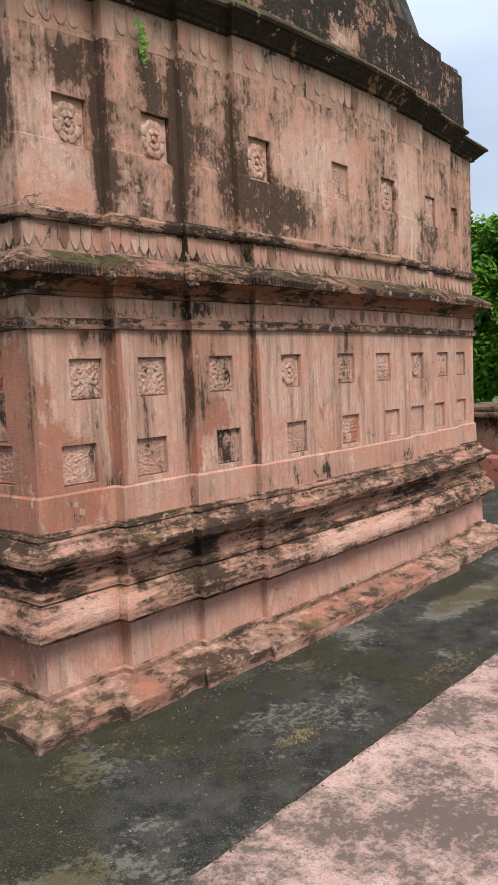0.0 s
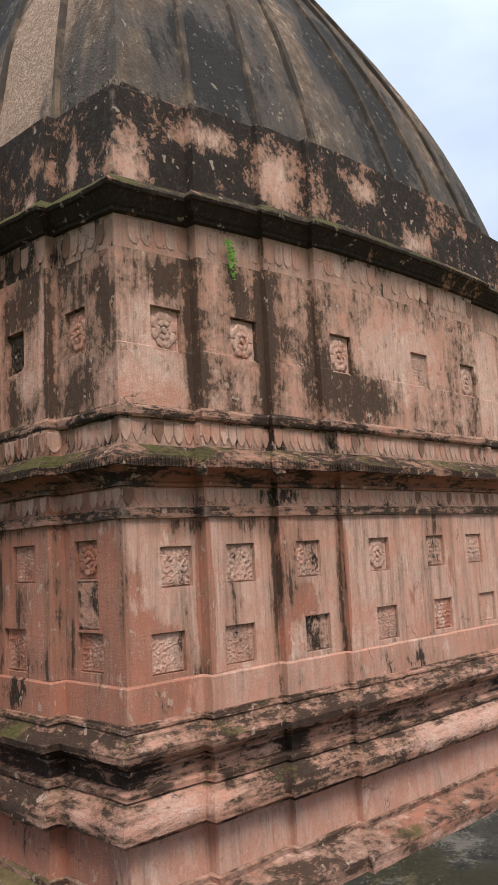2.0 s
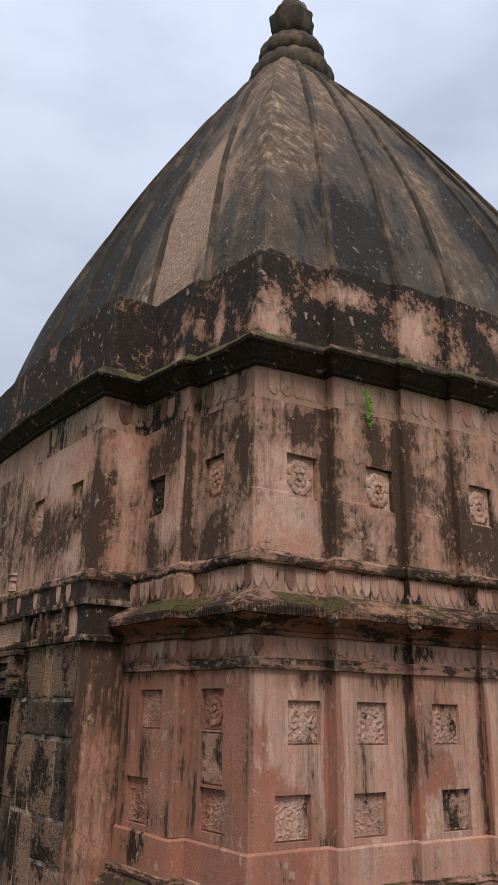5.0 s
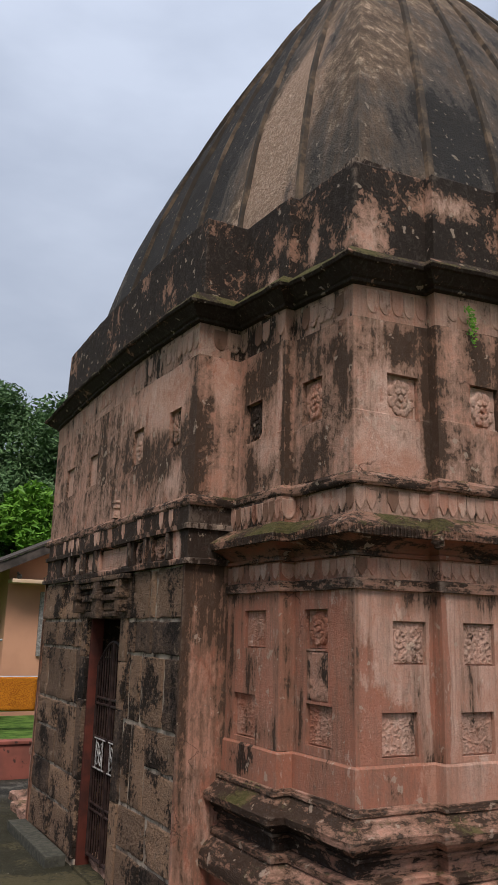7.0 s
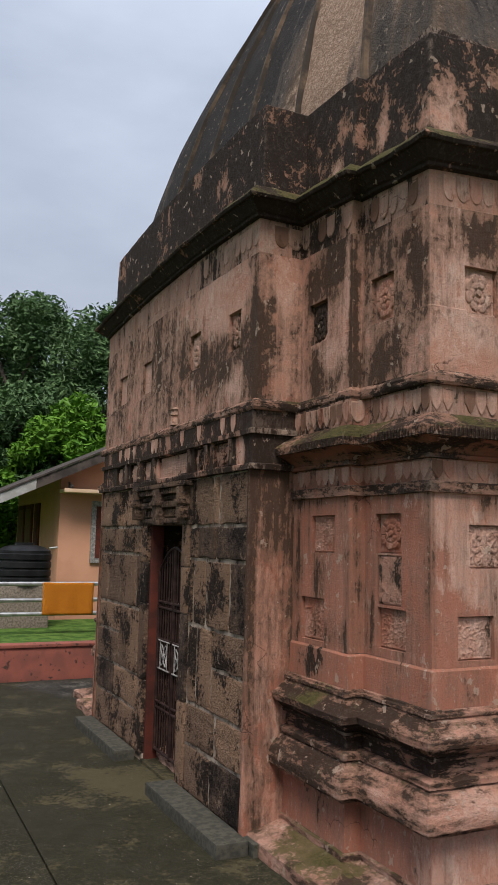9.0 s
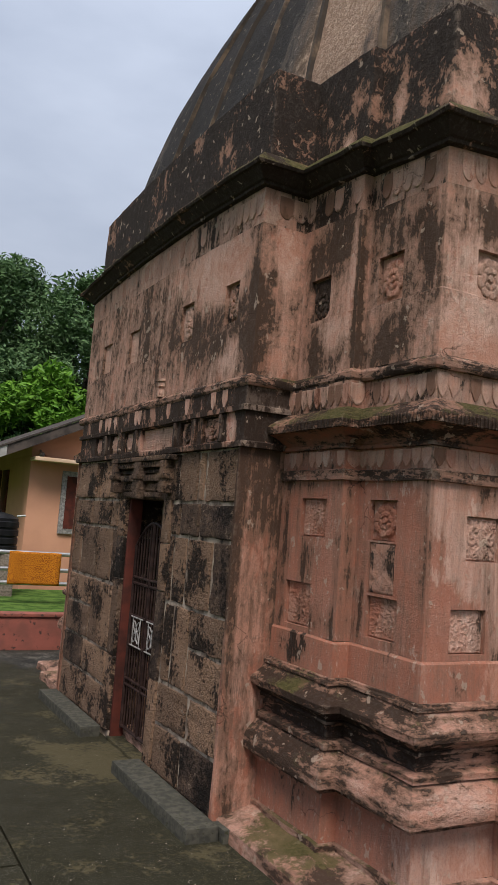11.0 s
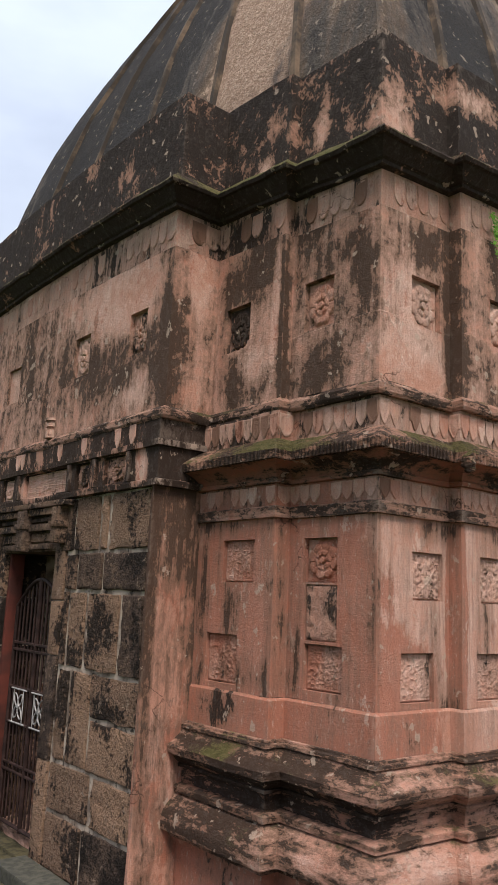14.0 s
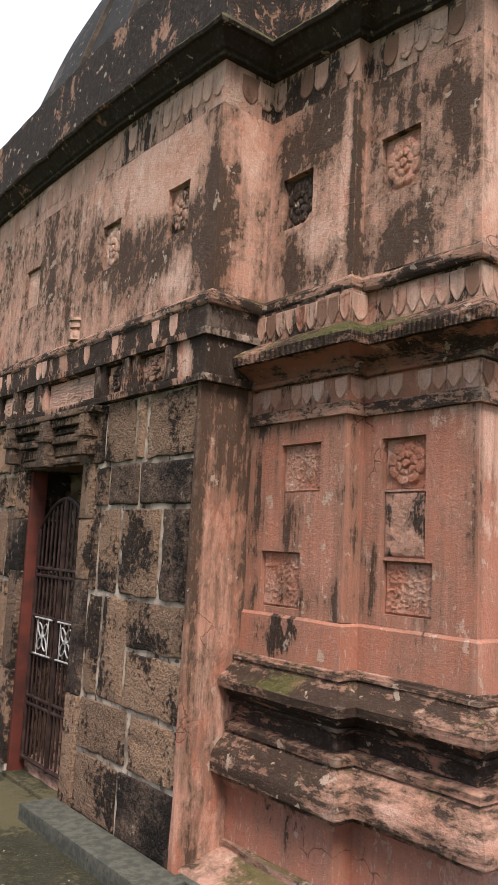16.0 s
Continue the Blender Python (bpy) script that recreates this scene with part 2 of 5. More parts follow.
M_PLINTH = plaster("plinth_plaster", 0.17, 0.5, 0.16, 0.45, seed=4, heavy=0.2, reds=(((0.0, 0.0, 1.12), (0.75, 0.6, 1.5)), ((-0.1, 0.7, 1.12), (0.4, 1.6, 0.9))), dark=(((1.1, -0.1, 1.15), (0.16, 0.3, 0.24)), ((1.75, -0.18, 1.15), (0.15, 0.2, 0.24)), ((2.4, -0.2, 1.1), (0.6, 0.3, 0.2)), ((3.6, -0.2, 1.1), (0.5, 0.3, 0.2)), ((-0.13, 1.1, 1.15), (0.3, 0.5, 0.3))))
# narrow dark blots at x 1.12 and 1.71: step shade painted with algae streaks
# tall strip at y 1.28: corner stain deepened with painted shade by the porch
# the strip at y 0.67 is shade painted on the west step
M_WALL = plaster("wall_plaster", 0.10, 0.75, 0.22, 0.55, seed=5, heavy=0.31, wash=0.6, soot=0.62, mott=0.7, grain=(13, 13, 0.8), reds=(((0.25, 0.0, 1.35), (0.34, 0.2, 0.35)), ((0.56, -0.05, 1.7), (0.05, 0.2, 0.7)), ((1.15, -0.1, 1.6), (0.06, 0.2, 0.7)), ((1.73, -0.16, 1.7), (0.05, 0.2, 0.7)), ((1.35, -0.13, 1.6), (0.22, 0.2, 0.2)), WEST_RED), dark=(((1.12, -0.1, 1.7), (0.05, 0.12, 1.2)), ((1.71, -0.15, 1.6), (0.05, 0.12, 1.0)), ((-0.13, 0.9, 1.35), (0.3, 0.4, 0.14)), ((-0.13, 1.12, 1.4), (0.3, 0.06, 0.4)), ((1.30, -0.13, 2.08), (0.27, 0.3, 0.42)), ((1.22, -0.13, 1.75), (0.12, 0.3, 0.3)), ((2.95, -0.18, 2.08), (0.40, 0.3, 0.25)), ((4.3, -0.1, 1.75), (0.16, 0.3, 0.3)), ((-0.13, 1.28, 1.75), (0.3, 0.13, 1.5)), ((-0.11, 1.12, 1.95), (0.3, 0.05, 0.3)), ((-0.13, 0.67, 1.6), (0.06, 0.06, 1.3)), ((-0.13, 0.96, 1.72), (0.3, 0.20, 0.26)), ((-0.11, 1.0, 2.17), (0.3, 0.4, 0.10)), ((0.0, 0.40, 1.72), (0.1, 0.15, 0.16)), ((0.0, 0.02, 1.7), (0.04, 0.05, 1.2)), ((0.0, 0.55, 1.55), (0.1, 0.04, 0.4)), ((0.54, 0.0, 1.25), (0.08, 0.2, 0.2)), ((0.4, 0.0, 2.15), (0.3, 0.1, 0.1)), ((0.95, -0.08, 2.15), (0.3, 0.1, 0.16))))
# thin dark lines near y 0.69 paint shade along the west step
# upper strips at x 0.545 and 1.12: algae streaks plus painted step shade
M_UPPER = plaster("upper_plaster", 0.33, 0.5, 0.30, 0.6, seed=6, mott=1.15, tall=(1, 1, 0.8), soot=0.6, wash=0.8, heavy=0.30, light=0.6, grain=(12, 12, 1.0), dark=(((-0.055, 0.69, 3.3), (0.05, 0.025, 1.2)), ((-0.03, 0.68, 3.3), (0.05, 0.012, 1.5)), ((1.12, -0.1, 3.3), (0.06, 0.2, 1.2)), ((0.545, -0.03, 3.3), (0.05, 0.1, 0.9)), ((-0.41, 1.36, 3.3), (0.06, 0.10, 1.0)), ((-0.055, 1.0, 3.05), (0.1, 0.3, 0.18)), ((1.16, -0.1, 3.4), (0.20, 0.3, 1.0)), ((0.56, -0.05, 3.4), (0.12, 0.3, 0.8)), ((0.40, 0.0, 3.72), (0.2, 0.2, 0.2)), ((1.62, -0.15, 3.2), (0.13, 0.3, 0.6)), ((2.0, -0.18, 3.02), (0.6, 0.3, 0.3)), ((0.95, -0.1, 3.65), (0.25, 0.3, 0.3)), ((0.0, 0.45, 3.66), (0.3, 0.25, 0.35)), ((-0.055, 0.70, 3.3), (0.03, 0.06, 0.9)), ((-0.1, 0.95, 3.75), (0.2, 0.3, 0.3)), ((0.0, 0.4, 3.0), (0.1, 0.3, 0.25)), ((0.0, 0.12, 3.5), (0.1, 0.12, 0.5)), ((-0.12, 1.0, 3.62), (0.2, 0.35, 0.25)), ((-0.4, 1.35, 3.3), (0.2, 0.25, 0.9)), ((-0.4, 2.3, 3.3), (0.3, 0.9, 0.4)), ((-0.4, 1.8, 3.05), (0.3, 0.25, 0.2)), ((-0.05, 1.2, 3.35), (0.1, 0.10, 0.3)), ((-0.12, 1.12, 3.0), (0.1, 0.12, 0.25))), bare=(((-0.055, 1.1, 3.38), (0.1, 0.16, 0.2)), ((-0.055, 0.74, 3.45), (0.1, 0.05, 0.5)), ((0.27, 0.0, 3.05), (0.35, 0.2, 0.22)), ((0.22, 0.0, 3.35), (0.22, 0.2, 0.25)), ((-0.4, 1.95, 3.72), (0.3, 0.75, 0.36)), ((-0.4, 1.75, 3.02), (0.3, 0.3, 0.2)), ((-0.2, 1.32, 3.75), (0.12, 0.3, 0.35)), ((-0.12, 0.92, 3.1), (0.15, 0.2, 0.16)), ((4.0, -0.13, 3.4), (0.35, 0.3, 0.7)), ((2.6, -0.18, 3.45), (0.7, 0.3, 0.4))))
M_LEAFWORK = plaster("leaf_plaster", 0.16, 0.4, 0.3, 0.65, seed=27, rough_h=1.1, mott=0.8, pieces=True, dark=(((-0.1, 1.1, 2.6), (0.3, 0.4, 0.4)), ((-0.1, 0.9, 3.9), (0.4, 0.7, 0.3)), ((1.2, -0.15, 2.5), (0.25, 0.3, 0.6))))
M_FRIEZE = plaster("frieze_plaster", 0.30, 0.5, 0.24, 0.65, seed=7, rough_h=1.5, dark=(((-0.1, 1.0, 2.7), (0.4, 0.6, 0.4)), ((-0.1, 0.9, 3.9), (0.4, 0.7, 0.3)), ((1.15, -0.15, 2.5), (0.2, 0.3, 0.5))), reds=(WEST_RED,))
M_EAVE = plaster("eave_plaster", 0.64, 0.35, 0.3, 0.5, 0.7, seed=8, green=(((-0.2, 0.6, 2.55), (0.4, 0.5, 0.2)),), rough_h=1.8, grain=(5, 5, 20), soot=0.78, wash=0.7)
# red and sooty soffit, its colour also deepened for shade under the eave
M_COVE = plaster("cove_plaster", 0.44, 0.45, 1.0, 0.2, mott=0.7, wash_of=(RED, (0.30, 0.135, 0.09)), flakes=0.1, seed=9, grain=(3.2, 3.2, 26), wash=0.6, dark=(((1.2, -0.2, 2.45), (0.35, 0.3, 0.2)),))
M_FILLET = plaster("fillet_plaster", 0.56, 0.5, 0.3, 0.6, 0.4, seed=10, rough_h=1.3, grain=(3.2, 3.2, 26), wash=0.6, soot=0.8)
M_CORNICE = plaster("cornice_plaster", 0.86, 0.3, 0.4, 0.4, 0.9, seed=11, green=(((-0.2, 0.7, 4.2), (0.5, 1.2, 0.3)),), rough_h=1.4, black=BLACK)
M_PARAPET = plaster("parapet_plaster", 0.84, 0.25, 0.1, 0.7, 0.2, seed=12, black=BLACK, light=0.66, soot=0.88, mott=1.35, wash=0.8, tall=(1, 1, 0.9), bare=(((0.16, 0.0, 4.4), (0.22, 0.2, 0.36)), ((0.75, -0.05, 4.75), (0.40, 0.2, 0.18)), ((1.35, -0.1, 4.62), (0.26, 0.2, 0.36)), ((2.35, -0.15, 4.78), (0.28, 0.2, 0.15)), ((3.0, -0.15, 4.5), (0.3, 0.2, 0.2)), ((0, 0.52, 4.5), (0.2, 0.09, 0.22)), ((-0.06, 0.95, 4.4), (0.2, 0.12, 0.14)), ((-0.4, 2.1, 4.36), (0.2, 0.8, 0.13))))
# blot at x -0.12: stain and painted shade where porch meets wall
M_PILASTER = plaster("pilaster_plaster", 0.26, 0.85, 0.8, 0.3, seed=13, wash=0.85, soot=0.5, heavy=0.34, grain=(14, 14, 0.8), dark=(((-0.46, 1.33, 1.7), (0.10, 0.2, 1.4)), ((-0.12, 1.32, 1.7), (0.09, 0.2, 1.1)), ((-0.3, 1.32, 2.3), (0.3, 0.2, 0.6))))
M_SOOTY = plaster("sooty_plaster", 0.78, 0.5, 0.4, 0.6, 0.2, seed=14, light=0.75, bare=(((-0.45, 1.50, 2.52), (0.15, 0.10, 0.16)), ((-0.45, 2.9, 2.5), (0.15, 0.5, 0.12))))
M_RELIEF = plaster("terracotta_relief", 0.12, 0.3, 0.25, 0.7, seed=15, rough_h=1.2)
M_RELIEF_RED = plaster("red_relief", 0.10, 0.3, 0.9, 0.15, seed=16, rough_h=1.2)
M_RELIEF_BLACK = plaster("black_relief", 0.62, 0.3, 0.3, 0.6, seed=18, rough_h=1.2)
M_RELIEF_DARK = plaster("sooty_relief", 0.27, 0.3, 0.3, 0.6, seed=17, rough_h=1.2)


def dome_material():
    m = Mat("dome_render", 0.9)
    big, mid, small, fine = m.noise(0.5, 3, shift=(1, 4, 2)), m.noise(9, 8, None, 0.72), m.noise(30, 6, rough=0.7), m.noise(75, 3)
    run = m.noise(0.9, 6, (6, 6, 0.5), 0.62)
    col = m.mix(m.step(mid, 0.38, 0.62), (0.105, 0.073, 0.054), (0.24, 0.165, 0.115))
    col = m.mix(m.step(m.math("ADD", mid, m.math("MULTIPLY", small, 0.3)), 0.72, 0.77, 0, 0.65), col, (0.55, 0.40, 0.29))
    soft = m.math("ADD", m.math("MULTIPLY", big, 0.7), m.math("MULTIPLY", run, 0.6))
    soft = m.math("ADD", soft, m.math("MULTIPLY", mid, 0.4))
    soft = m.math("ADD", soft, m.math("MULTIPLY", small, 0.2))
    for c, r, k in (((0.45, 1.62, 6.0), (0.9, 0.55, 1.6), -0.6), ((0.7, 0.75, 6.9), (0.5, 0.5, 1.8), -0.3), ((1.6, 1.7, 8.7), (1.1, 1.1, 1.2), -0.35), ((2.5, 0.9, 6.9), (0.4, 0.7, 1.4), -0.35), ((1.2, 0.5, 5.7), (0.7, 0.7, 0.8), 0.35), ((0.4, 4.0, 6.6), (1.4, 1.9, 2.6), 0.55), ((0.9, 2.4, 8.2), (0.8, 0.7, 0.9), 0.3), ((3.6, 0.7, 6.4), (0.8, 0.8, 1.6), 0.3)):
        soft = m.math("ADD", soft, m.math("MULTIPLY", m.math("MAXIMUM", m.blot(c, r), 0.0), k))
    tan = m.math("ADD", m.blot((0.35, 1.50, 5.9), (1.1, 0.60, 1.9)), m.math("MULTIPLY", m.math("SUBTRACT", mid, 0.5), 0.5))
    col = m.mix(m.step(tan, 0.08, 0.22, 0, 0.85), col, m.mix(m.step(small, 0.45, 0.6), (0.31, 0.20, 0.145), (0.47, 0.33, 0.245)))
    col = m.mix(m.step(soft, 0.84, 1.02, 0, 0.8), col, (0.066, 0.062, 0.060))
    col = m.mix(m.step(soft, 1.02, 1.09, 0, 0.85), col, (0.026, 0.0255, 0.026))
    col = m.mix(m.step(m.noise(16, 4), 0.64, 0.67, 0, 0.55), col, (0.38, 0.30, 0.23))
    col = m.mix(m.step(fine, 0.42, 0.66, 0, 0.4), col, (0.04, 0.032, 0.027))
    return m.done(col, m.math("ADD", mid, m.math("ADD", m.math("MULTIPLY", small, 0.6), m.math("MULTIPLY", fine, 0.4))), 0.8, 0.03)


M_DOME = dome_material()


def rib_material():
    m = Mat("rib_render", 0.9)
    mid = m.noise(3, 8, rough=0.7)
    return m.done(m.mix(m.step(mid, 0.45, 0.7), (0.050, 0.040, 0.033), (0.17, 0.118, 0.082)), mid, 0.6, 0.02)


M_RIB = rib_material()


def stone_material():
    m = Mat("weathered_stone", 0.9)
    oi = m.n.new("ShaderNodeObjectInfo").outputs["Random"]
    mid, small, fine, pit = m.noise(9, 7, rough=0.7), m.noise(30, 6, rough=0.7), m.noise(90, 4), m.noise(48, 4, shift=(4, 1, 1))
    a = m.mix(oi, (0.060, 0.042, 0.033), (0.31, 0.19, 0.122))
    col = m.mix(m.step(m.math("ADD", m.math("MULTIPLY", mid, 0.5), m.math("MULTIPLY", small, 0.5)), 0.46, 0.66), a, (0.22, 0.145, 0.10))
    dirt = m.math("ADD", m.math("MULTIPLY", m.noise(2.6, 6, shift=(7, 1, 3)), 0.6), m.math("MULTIPLY", small, 0.4))
    col = m.mix(m.step(dirt, 0.50, 0.57, 0, 0.92), col, (0.016, 0.013, 0.011))
    col = m.mix(m.step(pit, 0.56, 0.68, 0, 0.4), col, (0.030, 0.024, 0.020))
    col = m.mix(m.step(m.noise(12, 6, shift=(1, 9, 3), rough=0.7), 0.60, 0.65, 0, 0.5), col, (0.36, 0.26, 0.19))
    h = m.math("ADD", m.math("MULTIPLY", small, 0.9), m.math("ADD", m.math("MULTIPLY", pit, -0.8), m.math("MULTIPLY", fine, 0.4)))
    return m.done(col, h, 1.0, 0.04)


M_STONE = stone_material()


def simple(name, c1, c2, scale, rough=0.8, metal=0.0, bump=0.3, dist=0.01, spots=None, lo=0.38, hi=0.64):
    m = Mat(name, rough, metal)
    n1, n2 = m.noise(scale, 6), m.noise(scale * 9, 4)
    col = m.mix(m.step(n1, lo, hi), c1, c2)
    if spots:
        col = m.mix(m.step(m.noise(scale * 2.7, 6, shift=(3, 3, 3)), 0.58, 0.66, 0, 0.85), col, spots)
    return m.done(col, m.math("ADD", n1, m.math("MULTIPLY", n2, 0.4)), bump, dist)


M_MORTAR = simple("lime_mortar", (0.42, 0.335, 0.26), (0.17, 0.125, 0.095), 7, bump=0.7, spots=(0.022, 0.019, 0.016), lo=0.42, hi=0.6)
M_STEP = simple("step_stone", (0.050, 0.049, 0.040), (0.082, 0.077, 0.061), 20, 0.85, bump=0.5, spots=(0.04, 0.043, 0.02))
M_IRON = simple("brown_iron", (0.028, 0.017, 0.015), (0.055, 0.032, 0.027), 14, 0.5, 0.3, 0.2)
M_WHITE = simple("white_paint", (0.20, 0.19, 0.18), (0.38, 0.36, 0.34), 20, 0.6)
M_REDWOOD = simple("red_paint", (0.11, 0.031, 0.022), (0.06, 0.023, 0.018), 6, 0.7)
M_PEACH = simple("peach_wall", (0.60, 0.315, 0.20), (0.54, 0.28, 0.178), 1.5, 0.8)
M_TIN = simple("tin_roof", (0.05, 0.042, 0.038), (0.10, 0.08, 0.07), 4, 0.6)
M_PALEWOOD = simple("pale_board", (0.42, 0.42, 0.41), (0.33, 0.32, 0.30), 5, 0.7)
M_SHUTTER = simple("brown_shutter", (0.15, 0.075, 0.045), (0.10, 0.055, 0.035), 7, 0.6)
M_CREAM = simple("cream_trim", (0.60, 0.42, 0.28), (0.66, 0.50, 0.36), 3, 0.7)
M_TANK = simple("black_plastic", (0.012, 0.012, 0.013), (0.02, 0.02, 0.021), 6, 0.4, 0, 0.1)
M_CLOTH = simple("orange_cloth", (0.58, 0.21, 0.018), (0.26, 0.075, 0.012), 75, 0.9, lo=0.48, hi=0.54)
M_PIPE = simple("steel_pipe", (0.45, 0.46, 0.46), (0.32, 0.32, 0.32), 8, 0.4, 0.7, 0.1)
M_REDWALL = simple("red_wash", (0.30, 0.10, 0.075), (0.22, 0.085, 0.065), 4, 0.85, spots=(0.05, 0.04, 0.035))
M_BARK = simple("bark", (0.06, 0.045, 0.035), (0.12, 0.10, 0.08), 8, 0.95, bump=0.8, dist=0.03)
M_DRY = simple("dry_leaf", (0.25, 0.19, 0.10), (0.15, 0.11, 0.06), 30, 0.9)
M_SOIL = simple("joint_soil", (0.045, 0.036, 0.026), (0.10, 0.075, 0.05), 30, 0.95)
M_FLAKE = simple("fallen_plaster", (0.27, 0.22, 0.18), (0.14, 0.12, 0.095), 30, 0.9)


def leaf_material(name, a, b):
    m = Mat(name, 0.5)
    rnd = m.n.new("ShaderNodeNewGeometry").outputs["Random Per Island"]
    m.b.inputs["Specular IOR Level"].default_value = 0.15
    m.b.inputs["Subsurface Weight"].default_value = 0.0
    return m.done(m.mix(rnd, a, b))


# colours of the far trees lifted and greyed to paint in distance haze
M_LEAF = leaf_material("dark_foliage", (0.040, 0.085, 0.032), (0.125, 0.21, 0.085))
M_LEAF_LIGHT = leaf_material("light_foliage", (0.05, 0.14, 0.012), (0.13, 0.27, 0.03))


def apron_material():
    m = Mat("damp_concrete", 0.75)
    big, mid, small, fine = m.noise(0.8, 5), m.noise(5, 8, rough=0.68), m.noise(26, 6, rough=0.7), m.noise(120, 3)

    def off(v, k):
        return m.math("MULTIPLY", m.math("SUBTRACT", v, 0.5), k)

    col = m.mix(m.step(mid, 0.36, 0.64), (0.016, 0.016, 0.014), (0.045, 0.043, 0.036))
    mossy = m.math("ADD", m.math("ADD", big, off(mid, 0.5)), m.math("MULTIPLY", m.math("MAXIMUM", m.blot((-1.4, 3.2, 0), (2.0, 5.2, 1)), 0.0), 0.5))
    col = m.mix(m.step(mossy, 0.49, 0.60, 0, 0.8), col, m.mix(small, (0.007, 0.007, 0.003), (0.038, 0.034, 0.016)))
    pale = m.math("ADD", m.math("MULTIPLY", m.noise(1.9, 7, rough=0.72, shift=(4, 4, 0)), 0.65), m.math("MULTIPLY", small, 0.35))
    for c, r in (((-0.75, 2.9, 0), (0.6, 0.7, 1)), ((-0.95, -1.35, 0), (0.5, 0.35, 1)), ((3.4, -0.9, 0), (1.2, 0.25, 1))):
        pale = m.math("ADD", pale, m.math("MULTIPLY", m.math("MAXIMUM", m.blot(c, r), 0.0), 0.16))
    col = m.mix(m.step(pale, 0.525, 0.60, 0, 0.7), col, m.mix(m.step(mossy, 0.5, 0.62), (0.14, 0.128, 0.106), (0.085, 0.070, 0.036)))
    col = m.mix(m.step(m.noise(38, 2, shift=(1, 1, 0)), 0.715, 0.735, 0, 0.8), col, (0.30, 0.27, 0.22))
    col = m.mix(m.step(fine, 0.55, 0.68, 0, 0.6), col, (0.13, 0.115, 0.09))
    rough = m.step(m.noise(1.3, 4, shift=(7, 2, 0)), 0.4, 0.62, 0.66, 0.9)
    m.b.inputs["Specular IOR Level"].default_value = 0.1
    return m.done(col, m.math("ADD", mid, m.math("ADD", m.math("MULTIPLY", small, 0.6), m.math("MULTIPLY", fine, 0.4))), 0.4, 0.012, rough)


M_APRON = apron_material()


def terrace_material():
    m = Mat("pink_terrace", 0.85)
    big, mid, small, fine = m.noise(1.6, 6, shift=(2, 0, 0)), m.noise(7, 8, rough=0.75), m.noise(32, 6, rough=0.75), m.noise(120, 3)
    col = m.mix(m.step(small, 0.38, 0.62), (0.36, 0.22, 0.18), (0.48, 0.345, 0.30))
    soft = m.math("ADD", m.math("MULTIPLY", big, 0.34), m.math("ADD", m.math("MULTIPLY", mid, 0.30), m.math("MULTIPLY", small, 0.36)))
    col = m.mix(m.step(soft, 0.455, 0.505, 0, 0.7), col, (0.13, 0.095, 0.076))
    col = m.mix(m.step(soft, 0.512, 0.536, 0, 0.62), col, (0.045, 0.036, 0.030))
    col = m.mix(m.step(fine, 0.55, 0.68, 0, 0.6), col, (0.10, 0.075, 0.06))
    crack = m.n.new("ShaderNodeTexVoronoi")
    crack.feature = "DISTANCE_TO_EDGE"
    crack.inputs["Scale"].default_value = 0.5
    warp = m.n.new("ShaderNodeVectorMath")
    warp.operation = "MULTIPLY_ADD"
    nz = m.n.new("ShaderNodeTexNoise")
    nz.inputs["Scale"].default_value = 3.0
    m.l.new(m.co, nz.inputs["Vector"])
    m.l.new(nz.outputs["Color"], warp.inputs[0])
    warp.inputs[1].default_value = (0.5, 0.5, 0.5)
    m.l.new(m.co, warp.inputs[2])
    m.l.new(warp.outputs[0], crack.inputs["Vector"])
    line = m.step(crack.outputs["Distance"], 0.0005, 0.0035, 0.8, 0)
    col = m.mix(line, col, (0.06, 0.045, 0.038))
    return m.done(col, m.math("ADD", mid, m.math("ADD", m.math("MULTIPLY", small, 0.6), m.math("MULTIPLY", fine, 0.4))), 0.7, 0.012)


M_TERRACE = terrace_material()
M_GRASS = simple("grass", (0.04, 0.085, 0.015), (0.10, 0.17, 0.035), 5, 0.9, bump=0.8, dist=0.03)


# ---------------------------------------------------------------- mesh helpers
def mesh_part(name, verts, faces, mat, parent=None, label="", sharp=32):
    me = bpy.data.meshes.new(name)
    me.from_pydata([tuple(v) for v in verts], [], faces)
    me.materials.append(mat)
    me.shade_smooth()
    me.set_sharp_from_angle(angle=radians(sharp))
    ob = new(name, me)
    ob.parent = parent
    if label:
        tagged(ob, label)
    return ob


def part(name, bm, mat, parent=None, label="", sharp=35):
    me = bpy.data.meshes.new(name)
    bm.normal_update()
    bm.to_mesh(me)
    bm.free()
    me.materials.append(mat)
    me.shade_smooth()
    me.set_sharp_from_angle(angle=radians(sharp))
    ob = new(name, me)
    ob.parent = parent
    if label:
        tagged(ob, label)
    return ob


def thing(name, label, category, group="", kind="", at=(0, 0, 0)):
    ob = new(name)
    ob.location = at
    return tagged(ob, label, category, group, kind)


